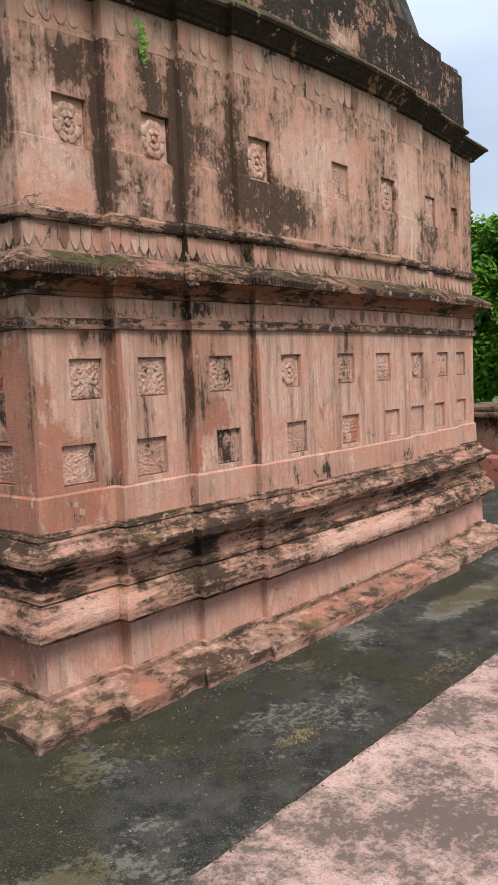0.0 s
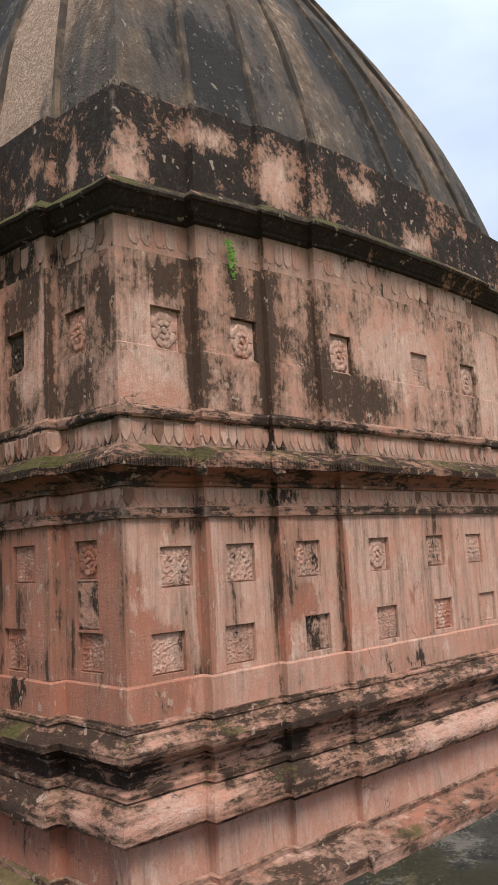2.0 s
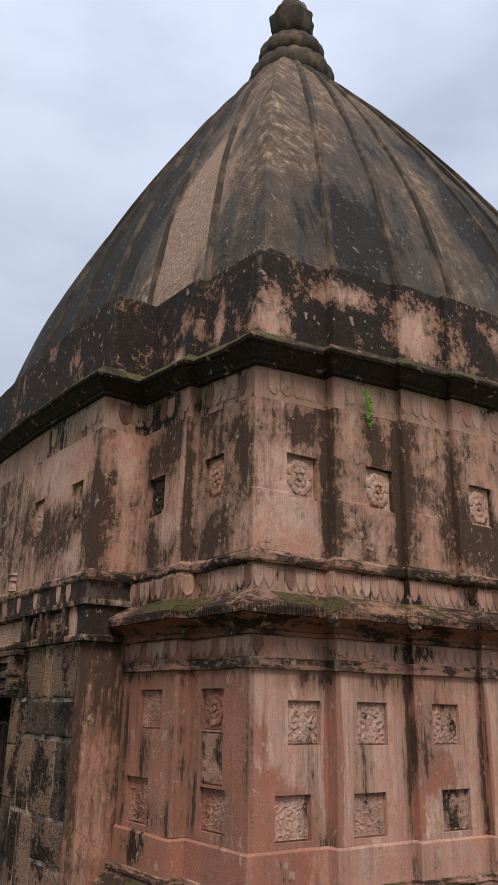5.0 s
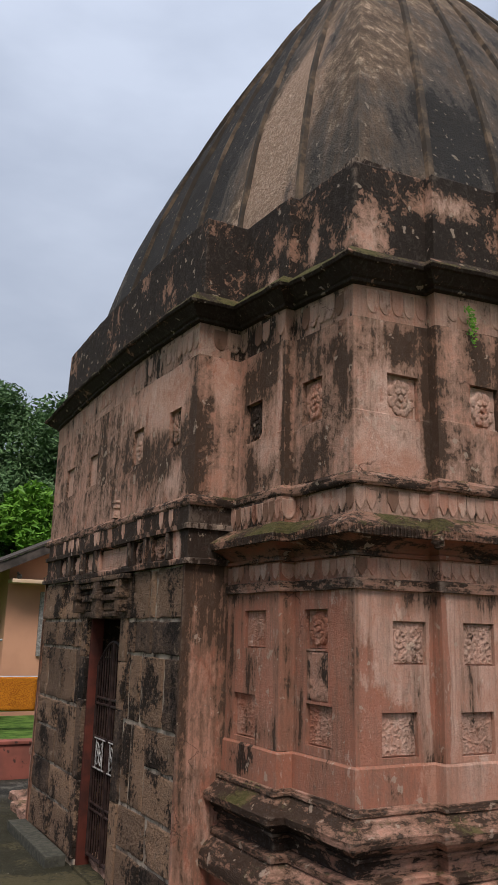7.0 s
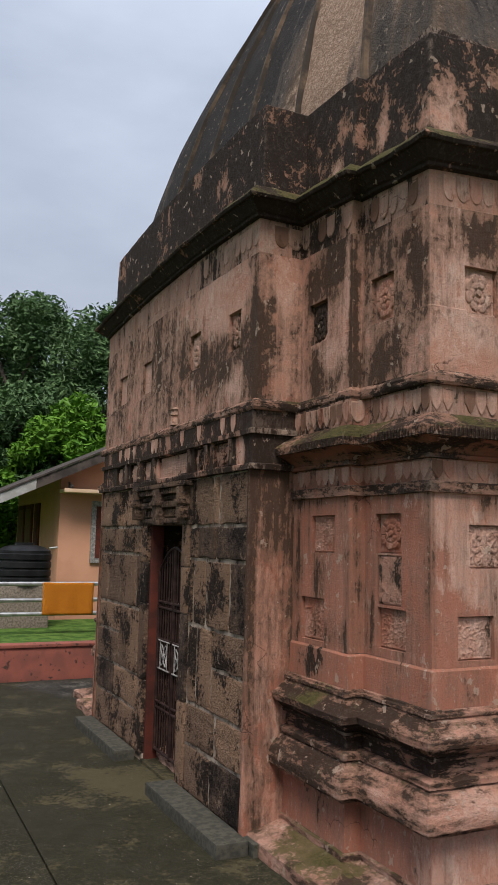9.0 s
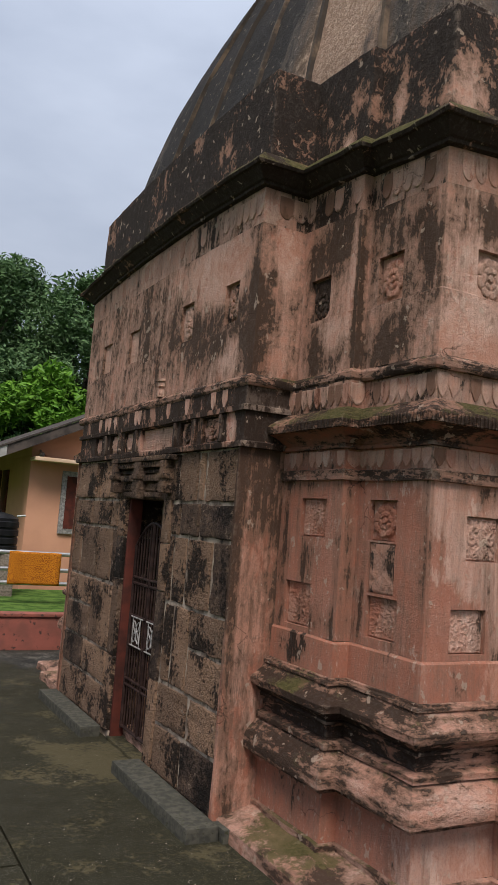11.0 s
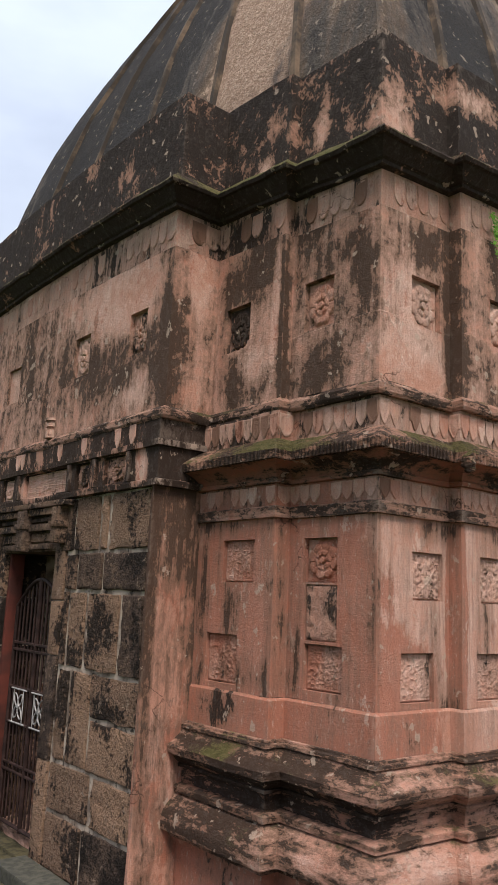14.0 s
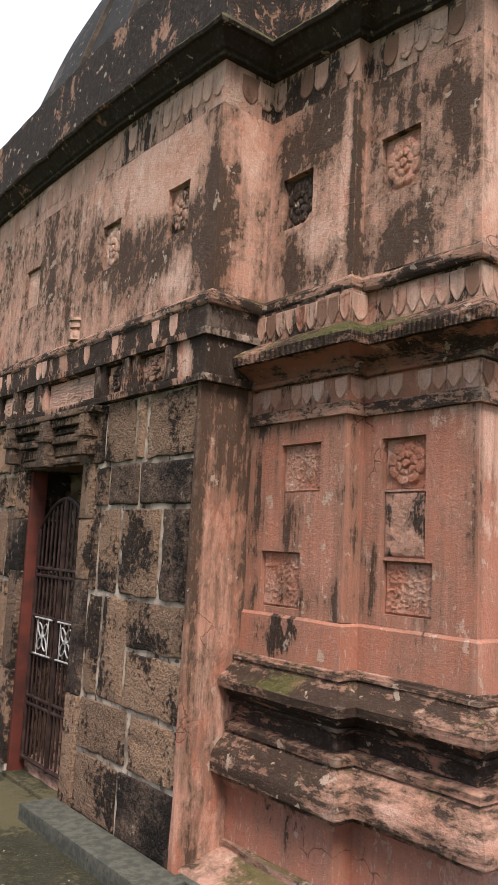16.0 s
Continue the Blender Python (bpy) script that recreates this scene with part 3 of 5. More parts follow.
def box_bm(x0, x1, y0, y1, z0, z1, bevel=0.0, cuts=0, rough=0.0, bm=None):
    bm = bm or bmesh.new()
    made = bmesh.ops.create_cube(bm, size=1.0, matrix=Matrix.Translation(((x0 + x1) / 2, (y0 + y1) / 2, (z0 + z1) / 2)) @ Matrix.Diagonal((x1 - x0, y1 - y0, z1 - z0, 1)))
    es = list({e for v in made["verts"] for e in v.link_edges})
    if bevel:
        bmesh.ops.bevel(bm, geom=es, offset=bevel, segments=2, affect="EDGES", profile=0.6)
    if cuts:
        bmesh.ops.subdivide_edges(bm, edges=[e for e in bm.edges if e.calc_length() > 0.06], cuts=cuts, use_grid_fill=True)
    if rough:
        for v in bm.verts:
            v.co += Vector(noise.noise_vector(v.co * 9)) * rough
    return bm


def rod(bm, a, b, r, seg=8):
    a, b = Vector(a), Vector(b)
    m = Matrix.Translation((a + b) / 2) @ (b - a).to_track_quat("Z", "Y").to_matrix().to_4x4()
    bmesh.ops.create_cone(bm, cap_ends=True, segments=seg, radius1=r, radius2=r, depth=(b - a).length, matrix=m)
    return bm


# ---------------------------------------------------------------- the temple's plan
WX, WY = 5.64, 6.10
EAST = [(5.64, 0.63), (5.72, 0.63), (5.72, 1.3), (5.80, 1.3), (5.80, 4.8), (5.72, 4.8), (5.72, 5.47), (5.64, 5.47), (5.64, 6.10)]
NORTH = [(5.06, 6.10), (5.06, 6.20), (0.55, 6.20), (0.55, 6.10), (0.0, 6.10)]


def south(a, b, c, d, e, f):
    return [(0, 0), (a, 0), (a, -0.08), (b, -0.08), (b, -0.13), (c, -0.13), (c, -0.18), (d, -0.18), (d, -0.13), (e, -0.13), (e, -0.08), (f, -0.08), (f, 0), (5.64, 0)]


LOWER = south(0.55, 1.14, 1.73, 3.88, 4.48, 5.06) + EAST + NORTH + [(0, 5.52), (-0.11, 5.52), (-0.11, 4.80), (0, 4.80), (0, 1.40), (-0.11, 1.40), (-0.11, 0.63), (0, 0.63)]
UPPER = south(0.57, 1.14, 1.60, 3.76, 4.33, 5.0) + EAST + NORTH + [(0, 5.52), (-0.055, 5.52), (-0.055, 5.10), (-0.41, 5.10), (-0.41, 1.325), (-0.07, 1.325), (-0.07, 0.672), (0, 0.672)]


def bowed(x, y, z):
    """The bangla curve: the upper courses rise towards the middle of each side."""
    k = min(max((z - 3.45) / 0.55, 0.0), 1.0)
    u, v = (x - WX / 2) / (WX / 2), (y - WY / 2) / (WY / 2)
    on_x = abs(v) > abs(u)
    t = u if on_x else v
    return z + k * (0.13 if on_x else 0.17) * max(0.0, 1 - t * t)


def edge_normal(p, q):
    dx, dy = q[0] - p[0], q[1] - p[1]
    n = math.hypot(dx, dy)
    return dy / n, -dx / n


def seen_edge(p, q):
    return max(p[1], q[1]) < 0.01 or max(p[0], q[0]) < 0.01


def sweep(name, plan, prof, mat, parent, label="", ds=0.05, rough=0.004, disp=None, sharp=24, wear=0.0):
    """A moulding: the profile (outward, height) carried round the plan with mitred corners, uneven by rough; disp(s, p, z) adds relief."""
    n = len(plan)
    nor = [edge_normal(plan[i], plan[(i + 1) % n]) for i in range(n)]
    cols = []
    for i in range(n):
        p, q = plan[i], plan[(i + 1) % n]
        length = math.hypot(q[0] - p[0], q[1] - p[1])
        fine = seen_edge(p, q)
        k = max(1, round(length / (ds if fine else 0.4)))
        for j in range(k):
            cols.append((i, j / k, j / k * length, fine))
    rows = len(prof)
    verts, faces = [], []
    for i, f, s, fine in cols:
        a, b = nor[i - 1], nor[i]
        c = nor[(i + 1) % n]
        P, Q = plan[i], plan[(i + 1) % n]
        for r, (p, z) in enumerate(prof):
            o = p
            if disp and fine and 0 < f:
                o += disp(s, p, z, r)
            # mitred ends of this edge at the offset o
            x0, y0 = P[0] + o * (a[0] + b[0]), P[1] + o * (a[1] + b[1])
            x1, y1 = Q[0] + o * (b[0] + c[0]), Q[1] + o * (b[1] + c[1])
            x, y = x0 + (x1 - x0) * f, y0 + (y1 - y0) * f
            zz = bowed(x, y, z)
            if rough and fine:
                d = noise.noise((x * 7, y * 7, zz * 7)) * rough + noise.noise((x * 28, y * 28, zz * 28)) * rough * 0.6
                if wear:
                    d -= wear * max(0.0, noise.noise((x * 4 + 5, y * 4, zz * 3)) - 0.15)
                x, y, zz = x + b[0] * d, y + b[1] * d, zz + noise.noise((x * 5, y * 5, zz * 5 + 9)) * rough * 0.8
            verts.append((x, y, zz))
    m = len(cols)
    for i in range(m):
        for r in range(rows - 1):
            j = (i + 1) % m
            faces.append((i * rows + r, j * rows + r, j * rows + r + 1, i * rows + r + 1))
    return mesh_part(name, verts, faces, mat, parent, label, sharp)


def smooth_prof(pts, most=0.03):
    out = [pts[0]]
    for a, b in zip(pts, pts[1:]):
        k = max(1, math.ceil(math.hypot(b[0] - a[0], b[1] - a[1]) / most))
        out += [(a[0] + (b[0] - a[0]) * i / k, a[1] + (b[1] - a[1]) * i / k) for i in range(1, k + 1)]
    return out


temple = thing("temple", "small square temple of pink weathered plaster under a ribbed dark dome", "temple")

# base, from the ground up
sweep("foot", LOWER, smooth_prof([(0.315, -0.05), (0.312, 0.080), (0.29, 0.096), (0.20, 0.112), (0.14, 0.130), (0.10, 0.142), (0.086, 0.147), (0.088, 0.180), (0.06, 0.186)], 0.05), M_FOOT, temple, "broken plaster foot course, mossy at the corner", 0.045, 0.009, wear=0.05)
sweep("dado", LOWER, smooth_prof([(0.06, 0.186), (0.055, 0.428), (0.074, 0.434), (0.078, 0.460)], 0.07), M_DADO, temple, "", 0.08, 0.003)
sweep("lower_moulding", LOWER, smooth_prof([(0.078, 0.46), (0.108, 0.470), (0.112, 0.492), (0.150, 0.503), (0.160, 0.508), (0.163, 0.552), (0.157, 0.582), (0.138, 0.618), (0.108, 0.652), (0.078, 0.680), (0.070, 0.686), (0.088, 0.692), (0.090, 0.724), (0.078, 0.730), (0.036, 0.737)], 0.03), M_MOULD, temple, "worn base moulding with black stains", 0.035, 0.006, wear=0.016)
sweep("base_recess", LOWER, smooth_prof([(0.036, 0.737), (0.033, 0.815), (0.060, 0.820), (0.064, 0.836), (0.054, 0.841), (0.072, 0.852), (0.092, 0.872), (0.096, 0.886), (0.11, 0.893)], 0.03), M_RECESS, temple, "", 0.05, 0.003)
sweep("upper_base_moulding", LOWER, smooth_prof([(0.11, 0.893), (0.138, 0.898), (0.143, 0.938), (0.130, 0.950), (0.098, 0.968), (0.068, 0.992), (0.050, 1.016), (0.047, 1.024), (0.056, 1.030), (0.054, 1.046), (0.034, 1.050), (0.032, 1.062), (0.02, 1.066)], 0.025), M_MOULD, temple, "worn base moulding with black stains", 0.035, 0.006, wear=0.016)
sweep("plinth", LOWER, smooth_prof([(0.02, 1.066), (0.017, 1.255), (0.003, 1.268)], 0.07), M_PLINTH, temple, "brick-red plinth course", 0.07, 0.004)


# ---------------------------------------------------------------- wall faces with sunk panels
def clamp(v):
    return min(1.0, max(0.0, v))


def relief(kind, u, v, seed):
    """Height 0 to 1 of a carved tablet at u, v from -1 to 1."""
    worn = 0.12 * noise.noise((u * 5 + seed, v * 5, seed))
    if kind == "rosette":
        r, a = math.hypot(u, v), math.atan2(v, u) + seed * 0.1
        edge = 0.80 + 0.13 * abs(math.cos(4 * a)) ** 0.6
        h = 0.0
        if r < edge:
            groove = clamp(abs(math.cos(4 * a)) * r * 11)
            h = (0.30 + 0.42 * groove) * clamp((edge - r) * 12) - 0.2 * clamp((0.62 - r) * 9)
        if r < 0.50 + 0.06 * abs(math.sin(3 * a)):
            h = max(h, 0.25 + 0.6 * clamp(abs(math.sin(3 * a)) * r * 7) * clamp((0.54 - r) * 9))
        if r < 0.24:
            h = 0.3 if 0.16 < r else 1.0
        return clamp(h + worn)
    if max(abs(u), abs(v)) > 0.93:
        return 0.5
    if kind == "scroll":
        # curled tendrils either side of a stem
        q, h = abs(u), 0.0
        for k in range(5):
            cu, cv = 0.42 + 0.12 * math.sin(k * 2.3 + seed), -0.82 + 0.41 * k
            du, dv = q - cu, (v - cv) * (1 if k % 2 else -1)
            r, a = math.hypot(du, dv), math.atan2(dv, du)
            if r < 0.40:
                h = max(h, clamp(0.45 + 1.1 * math.sin(17 * r + a + k)) * clamp((0.40 - r) * 10))
        leafy = noise.noise((q * 7, v * 7 + seed, seed))
        h = max(h, clamp(leafy * 3.2 - 0.3), 0.8 * clamp((0.09 - abs(q - 0.05 * math.sin(v * 6))) * 20))
        return clamp(h + worn)
    if kind == "worn":
        return clamp(0.55 + 1.6 * noise.noise((u * 2 + seed, v * 3, seed)) + worn)
    # worn figure work, shapeless
    n = noise.noise((u * 4.2 + seed * 3.1, v * 4.2 + seed, seed))
    n2 = noise.noise((u * 11 + seed, v * 11, seed * 2))
    body = 1 - ((u / 0.62) ** 2 + ((v + 0.05) / 0.5) ** 2)
    return clamp(clamp(0.9 - abs(n) * 5.0) + 0.5 * n2 + (0.25 if body > 0 else 0.0) + worn)


def carve(parent, frame_of, u0, u1, z0, z1, back, kind, mat, seed, label=""):
    """A carved tablet set in a niche of a wall face."""
    nu, nv = 44, 44
    g = 0.006
    verts, faces = [], []
    for i in range(nu + 1):
        for j in range(nv + 1):
            u, v = i / nu * 2 - 1, j / nv * 2 - 1
            rim = i in (0, nu) or j in (0, nv)
            h = 0.0 if rim else {"rosette": 0.021, "worn": 0.006, "figure": 0.0065}.get(kind, 0.0085) * relief(kind, u, v, seed)
            verts.append(frame_of(u0 + g + (u1 - u0 - 2 * g) * i / nu, z0 + g + (z1 - z0 - 2 * g) * j / nv, back + 0.004 + h))
    for i in range(nu):
        for j in range(nv):
            a = i * (nv + 1) + j
            faces.append((a, a + nv + 1, a + nv + 2, a + 1))
    return mesh_part("carved_tablet", verts, faces, mat, parent, label, 50)


def wall_face(name, p, q, z0, z1, mat, niches=(), step=0.07, out=0.0, rough=0.004, ret=None, parent=None, joint=None):
    """One plane of wall from p to q with niches (u0, u1, za, zb, depth, kind, material), and the short return after q."""
    nx, ny = edge_normal(p, q)
    length = math.hypot(q[0] - p[0], q[1] - p[1])
    dx, dy = (q[0] - p[0]) / length, (q[1] - p[1]) / length

    def frame_of(u, z, d):
        x, y = p[0] + dx * u, p[1] + dy * u
        zz = bowed(x, y, z)
        w = noise.noise((x * 5, y * 5, zz * 5)) * rough + noise.noise((x * 19, y * 19, zz * 19)) * rough * 0.5
        if joint and z < joint:
            w += 0.013
        if u <= 1e-6 or u >= length - 1e-6:
            w = 0.0
        return x + nx * (d + w + out), y + ny * (d + w + out), zz

    us = sorted({0.0, length, *(k * length / max(1, round(length / step)) for k in range(1, max(1, round(length / step)))), *(v for n in niches for v in n[:2])})
    zs = sorted({z0, z1, *(z0 + k * (z1 - z0) / round((z1 - z0) / step) for k in range(1, round((z1 - z0) / step))), *(v for n in niches for v in n[2:4]), *([joint, joint - 0.008] if joint else [])})
    us = [u for i, u in enumerate(us) if i == 0 or u - us[i - 1] > 1e-5]
    zs = [z for i, z in enumerate(zs) if i == 0 or z - zs[i - 1] > 1e-5]
    verts = [frame_of(u, z, 0) for u in us for z in zs]
    nz = len(zs)
    faces = []
    for i in range(len(us) - 1):
        for j in range(nz - 1):
            um, zm = (us[i] + us[i + 1]) / 2, (zs[j] + zs[j + 1]) / 2
            if any(n[0] < um < n[1] and n[2] < zm < n[3] for n in niches):
                continue
            a = i * nz + j
            faces.append((a, a + nz, a + nz + 1, a + 1))
    for u0, u1, za, zb, depth, *_ in niches:
        iu = [i for i, u in enumerate(us) if u0 - 1e-4 <= u <= u1 + 1e-4]
        iz = [j for j, z in enumerate(zs) if za - 1e-4 <= z <= zb + 1e-4]
        ring = [(i, iz[0]) for i in iu] + [(iu[-1], j) for j in iz[1:]] + [(i, iz[-1]) for i in iu[-2::-1]] + [(iu[0], j) for j in iz[-2:0:-1]]
        base = len(verts)
        verts += [frame_of(us[i], zs[j], -depth) for i, j in ring]
        k = len(ring)
        for t in range(k):
            (i, j), (i2, j2) = ring[t], ring[(t + 1) % k]
            faces.append((i * nz + j, i2 * nz + j2, base + (t + 1) % k, base + t))
        faces.append(tuple(base + t for t in range(k)))
    if ret:
        base = len(verts)
        rx, ry = ret
        for j, z in enumerate(zs):
            verts.append((rx, ry, bowed(rx, ry, z)))
        a = (len(us) - 1) * nz
        for j in range(nz - 1):
            faces.append((a + j, base + j, base + j + 1, a + j + 1))
    ob = mesh_part(name, verts, faces, mat, parent or temple, "", 30)
    for k, (u0, u1, za, zb, depth, kind, rm, *lab) in enumerate(niches):
        if kind:
            carve(ob, frame_of, u0, u1, za, zb, -depth, kind, rm, 1.3 * k + u0 * 5 + za, lab[0] if lab else "")
    return ob


# panels of the south side by their first edge
SU = [(0.261, "scroll", M_RELIEF), (0.711, "scroll", M_RELIEF), (1.29, "scroll", M_RELIEF_DARK), (2.005, "rosette", M_RELIEF), (2.735, "scroll", M_RELIEF_DARK), (3.32, "scroll", M_RELIEF), (4.03, "rosette", M_RELIEF), (4.64, "scroll", M_RELIEF), (5.2, "scroll", M_RELIEF)]
SL = [(0.175, "figure", M_RELIEF), (0.675, "figure", M_RELIEF_DARK), (1.339, "figure", M_RELIEF_DARK), (2.047, "figure", M_RELIEF_DARK), (2.779, "scroll", M_RELIEF_RED), (3.447, "figure", M_RELIEF), (4.0, "figure", M_RELIEF), (4.53, "figure", M_RELIEF), (5.2, "figure", M_RELIEF)]
UP = [(0.247, "rosette", M_RELIEF), (0.838, "rosette", M_RELIEF), (1.721, "rosette", M_RELIEF), (2.728, "figure", M_RELIEF), (3.472, "rosette", M_RELIEF), (4.45, "scroll", M_RELIEF), (5.1, "rosette", M_RELIEF_RED)]


NICHE = {"rosette": 0.036, "worn": 0.010}


def faces_of(plan, z0, z1, mat, tablets, name, joint=None):
    n = len(plan)
    i = 0
    while i < n:
        p, q = plan[i], plan[(i + 1) % n]
        length = math.hypot(q[0] - p[0], q[1] - p[1])
        if length < 0.4:
            # a short return of the stepped wall
            wall_face("wall_return", p, q, z0, z1, mat, step=0.1, rough=0.0)
        else:
            nich = []
            for side, a, za, zb, w, kind, rm in tablets:
                if side == "s" and abs(p[1] - q[1]) < 1e-6 and max(p[1], q[1]) < 0.01 and p[0] < a and a + w < q[0]:
                    nich.append((a - p[0], a + w - p[0], za, zb, NICHE.get(kind, 0.027), kind, rm))
                if side == "w" and abs(p[0] - q[0]) < 1e-6 and p[0] < 0.01 and q[1] < a and a + w < p[1]:
                    nich.append((p[1] - a - w, p[1] - a, za, zb, NICHE.get(kind, 0.027), kind, rm))
            fine = seen_edge(p, q)
            wall_face(name, p, q, z0, z1, mat, nich, 0.07 if fine else 0.4, rough=0.004 if fine else 0, joint=joint)
        i += 1


LOW_TABLETS = [("s", a, 1.79, 2.03, 0.24, k, m) for a, k, m in SU] + [("s", a, 1.30, 1.535, 0.25, k, m) for a, k, m in SL]
LOW_TABLETS += [("w", 0.267, 1.86, 2.09, 0.25, "rosette", M_RELIEF_RED), ("w", 0.262, 1.565, 1.85, 0.235, "worn", M_RELIEF_BLACK), ("w", 0.225, 1.32, 1.55, 0.27, "figure", M_RELIEF_RED), ("w", 0.795, 1.85, 2.085, 0.28, "figure", M_RELIEF_RED), ("w", 0.912, 1.30, 1.565, 0.288, "figure", M_RELIEF_RED)]
UP_TABLETS = [("s", a, 3.22, 3.50, 0.24 if a < 4 else 0.2, k, m) for a, k, m in UP]
UP_TABLETS += [("w", 0.335, 3.25, 3.53, 0.236, "rosette", M_RELIEF_RED), ("w", 0.975, 3.235, 3.515, 0.235, "rosette", M_RELIEF_BLACK)]
UP_TABLETS += [("w", 1.60, 3.28, 3.545, 0.22, "rosette", M_RELIEF_BLACK), ("w", 2.37, 3.28, 3.55, 0.24, "rosette", M_RELIEF), ("w", 3.58, 3.28, 3.55, 0.25, "figure", M_RELIEF), ("w", 4.36, 3.28, 3.55, 0.25, "figure", M_RELIEF)]
faces_of(LOWER, 1.268, 2.197, M_WALL, LOW_TABLETS, "lower_wall")
faces_of(UPPER, 2.87, 3.82, M_UPPER, UP_TABLETS, "upper_wall", joint=3.24)


# ---------------------------------------------------------------- bands and cornices
def drip(s, p, z, r):
    return 0.010 * abs(math.sin(s * math.pi / 0.027)) if p > 0.13 else 0.0


sweep("fillet", LOWER, smooth_prof([(0.0, 2.197), (0.022, 2.199), (0.026, 2.253), (0.008, 2.262)], 0.03), M_FILLET, temple, "", 0.05, 0.004)
low_frieze = sweep("leaf_frieze", LOWER, smooth_prof([(0.008, 2.262), (0.008, 2.38)], 0.03), M_FRIEZE, temple, "frieze of small hanging leaves", 0.05, 0.003)
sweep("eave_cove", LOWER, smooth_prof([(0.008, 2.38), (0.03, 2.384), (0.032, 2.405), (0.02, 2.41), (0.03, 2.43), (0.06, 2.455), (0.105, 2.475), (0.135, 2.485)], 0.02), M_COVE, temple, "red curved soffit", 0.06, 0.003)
sweep("eave", LOWER, smooth_prof([(0.135, 2.485), (0.15, 2.487), (0.155, 2.533), (0.135, 2.553), (0.10, 2.578), (0.06, 2.602), (0.03, 2.625), (0.0, 2.632)], 0.02), M_EAVE, temple, "mossy eave with a scalloped drip edge", 0.009, 0.008, drip, wear=0.04)
mid_frieze = sweep("leaf_frieze", LOWER, smooth_prof([(0.0, 2.632), (0.0, 2.792)], 0.03), M_FRIEZE, temple, "worn frieze of hanging leaves", 0.05, 0.003)
sweep("string_course", UPPER, smooth_prof([(-0.04, 2.790), (0.03, 2.794), (0.04, 2.81), (0.042, 2.845), (0.02, 2.868), (-0.02, 2.874)], 0.03), M_FILLET, temple, "", 0.045, 0.005, wear=0.02)
top_frieze = sweep("leaf_frieze", UPPER, smooth_prof([(0.0, 3.82), (0.002, 4.022)], 0.03), M_FRIEZE, temple, "frieze of tall leaves under the cornice", 0.05, 0.003)
sweep("cornice", UPPER, smooth_prof([(0.002, 4.022), (0.035, 4.03), (0.037, 4.05), (0.055, 4.06), (0.065, 4.075), (0.10, 4.105), (0.115, 4.125), (0.135, 4.13), (0.145, 4.150), (0.132, 4.168), (0.06, 4.232), (-0.02, 4.262), (-0.06, 4.265)], 0.025), M_CORNICE, temple, "black-stained curved cornice", 0.045, 0.006, wear=0.03)
sweep("parapet", UPPER, smooth_prof([(-0.04, 4.24), (-0.055, 4.90), (-0.07, 4.915), (-0.125, 4.92), (-0.13, 4.75)], 0.07), M_PARAPET, temple, "black parapet with patches of bare pink plaster", 0.06, 0.006)

bm = box_bm(0.08, 5.55, 0.08, 6.02, 4.55, 4.97)
box_bm(-0.25, 0.5, 1.5, 4.68, 4.55, 4.86, bm=bm)
part("roof_deck", bm, M_CORNICE, temple)

for bx, by in ((0.40, -0.24), (1.00, -0.29)):
    bm = bmesh.new()
    bmesh.ops.create_icosphere(bm, subdivisions=4, radius=0.045, matrix=Matrix.Translation((bx, by, 2.475)) @ Matrix.Diagonal((0.9, 0.7, 1.25, 1)))
    for v in bm.verts:
        v.co += Vector((0, -1, 0)) * 0.016 * noise.noise(v.co * 45) + Vector(noise.noise_vector(v.co * 30)) * 0.008
    part("eave_boss", bm, M_EAVE, temple, "small worn carved boss at the eave")

# ---------------------------------------------------------------- dome
DOME = [(2.68, 4.70), (2.68, 5.0), (2.63, 5.35), (2.55, 5.70), (2.43, 6.14), (2.29, 6.58), (2.10, 7.05), (1.87, 7.56), (1.61, 8.08), (1.34, 8.56), (1.07, 9.01), (0.82, 9.37), (0.60, 9.67), (0.42, 9.85), (0.2, 9.97)]
CX, CY = 2.72, 3.15
DOME_TURN = Matrix.Rotation(radians(1.9), 3, "Z")


def dome_w(t):
    """Half-width and height along the dome's curve, t from 0 to 1."""
    x = t * (len(DOME) - 1)
    i = min(int(x), len(DOME) - 2)
    f = x - i
    p = [DOME[min(max(i + k, 0), len(DOME) - 1)] for k in (-1, 0, 1, 2)]
    return tuple(0.5 * (2 * p[1][c] + (p[2][c] - p[0][c]) * f + (2 * p[0][c] - 5 * p[1][c] + 4 * p[2][c] - p[3][c]) * f * f + (3 * p[1][c] - p[0][c] - 3 * p[2][c] + p[3][c]) * f ** 3) for c in (0, 1))


def dome_at(side, f, t, out=0.0):
    """A place on one of the dome's four sides: f runs 0 to 1 along it."""
    w, z = dome_w(t)
    wx, wy = w * 1.0, w * 1.02
    u = f * 2 - 1
    swell = 0.05 * (1 - u * u) * min(w, 1.0)
    if side == 0:
        v = Vector((u * wx, -wy - swell - out, 0))
    elif side == 1:
        v = Vector((wx + swell + out, u * wy, 0))
    elif side == 2:
        v = Vector((-u * wx, wy + swell + out, 0))
    else:
        v = Vector((-wx - swell - out, -u * wy, 0))
    k = max(0.0, 1 - (z - 4.7) / 4.3)
    v.rotate(DOME_TURN)
    return Vector((CX + 0.11 * k, CY - 0.09 * k, z + out * 0.3)) + v


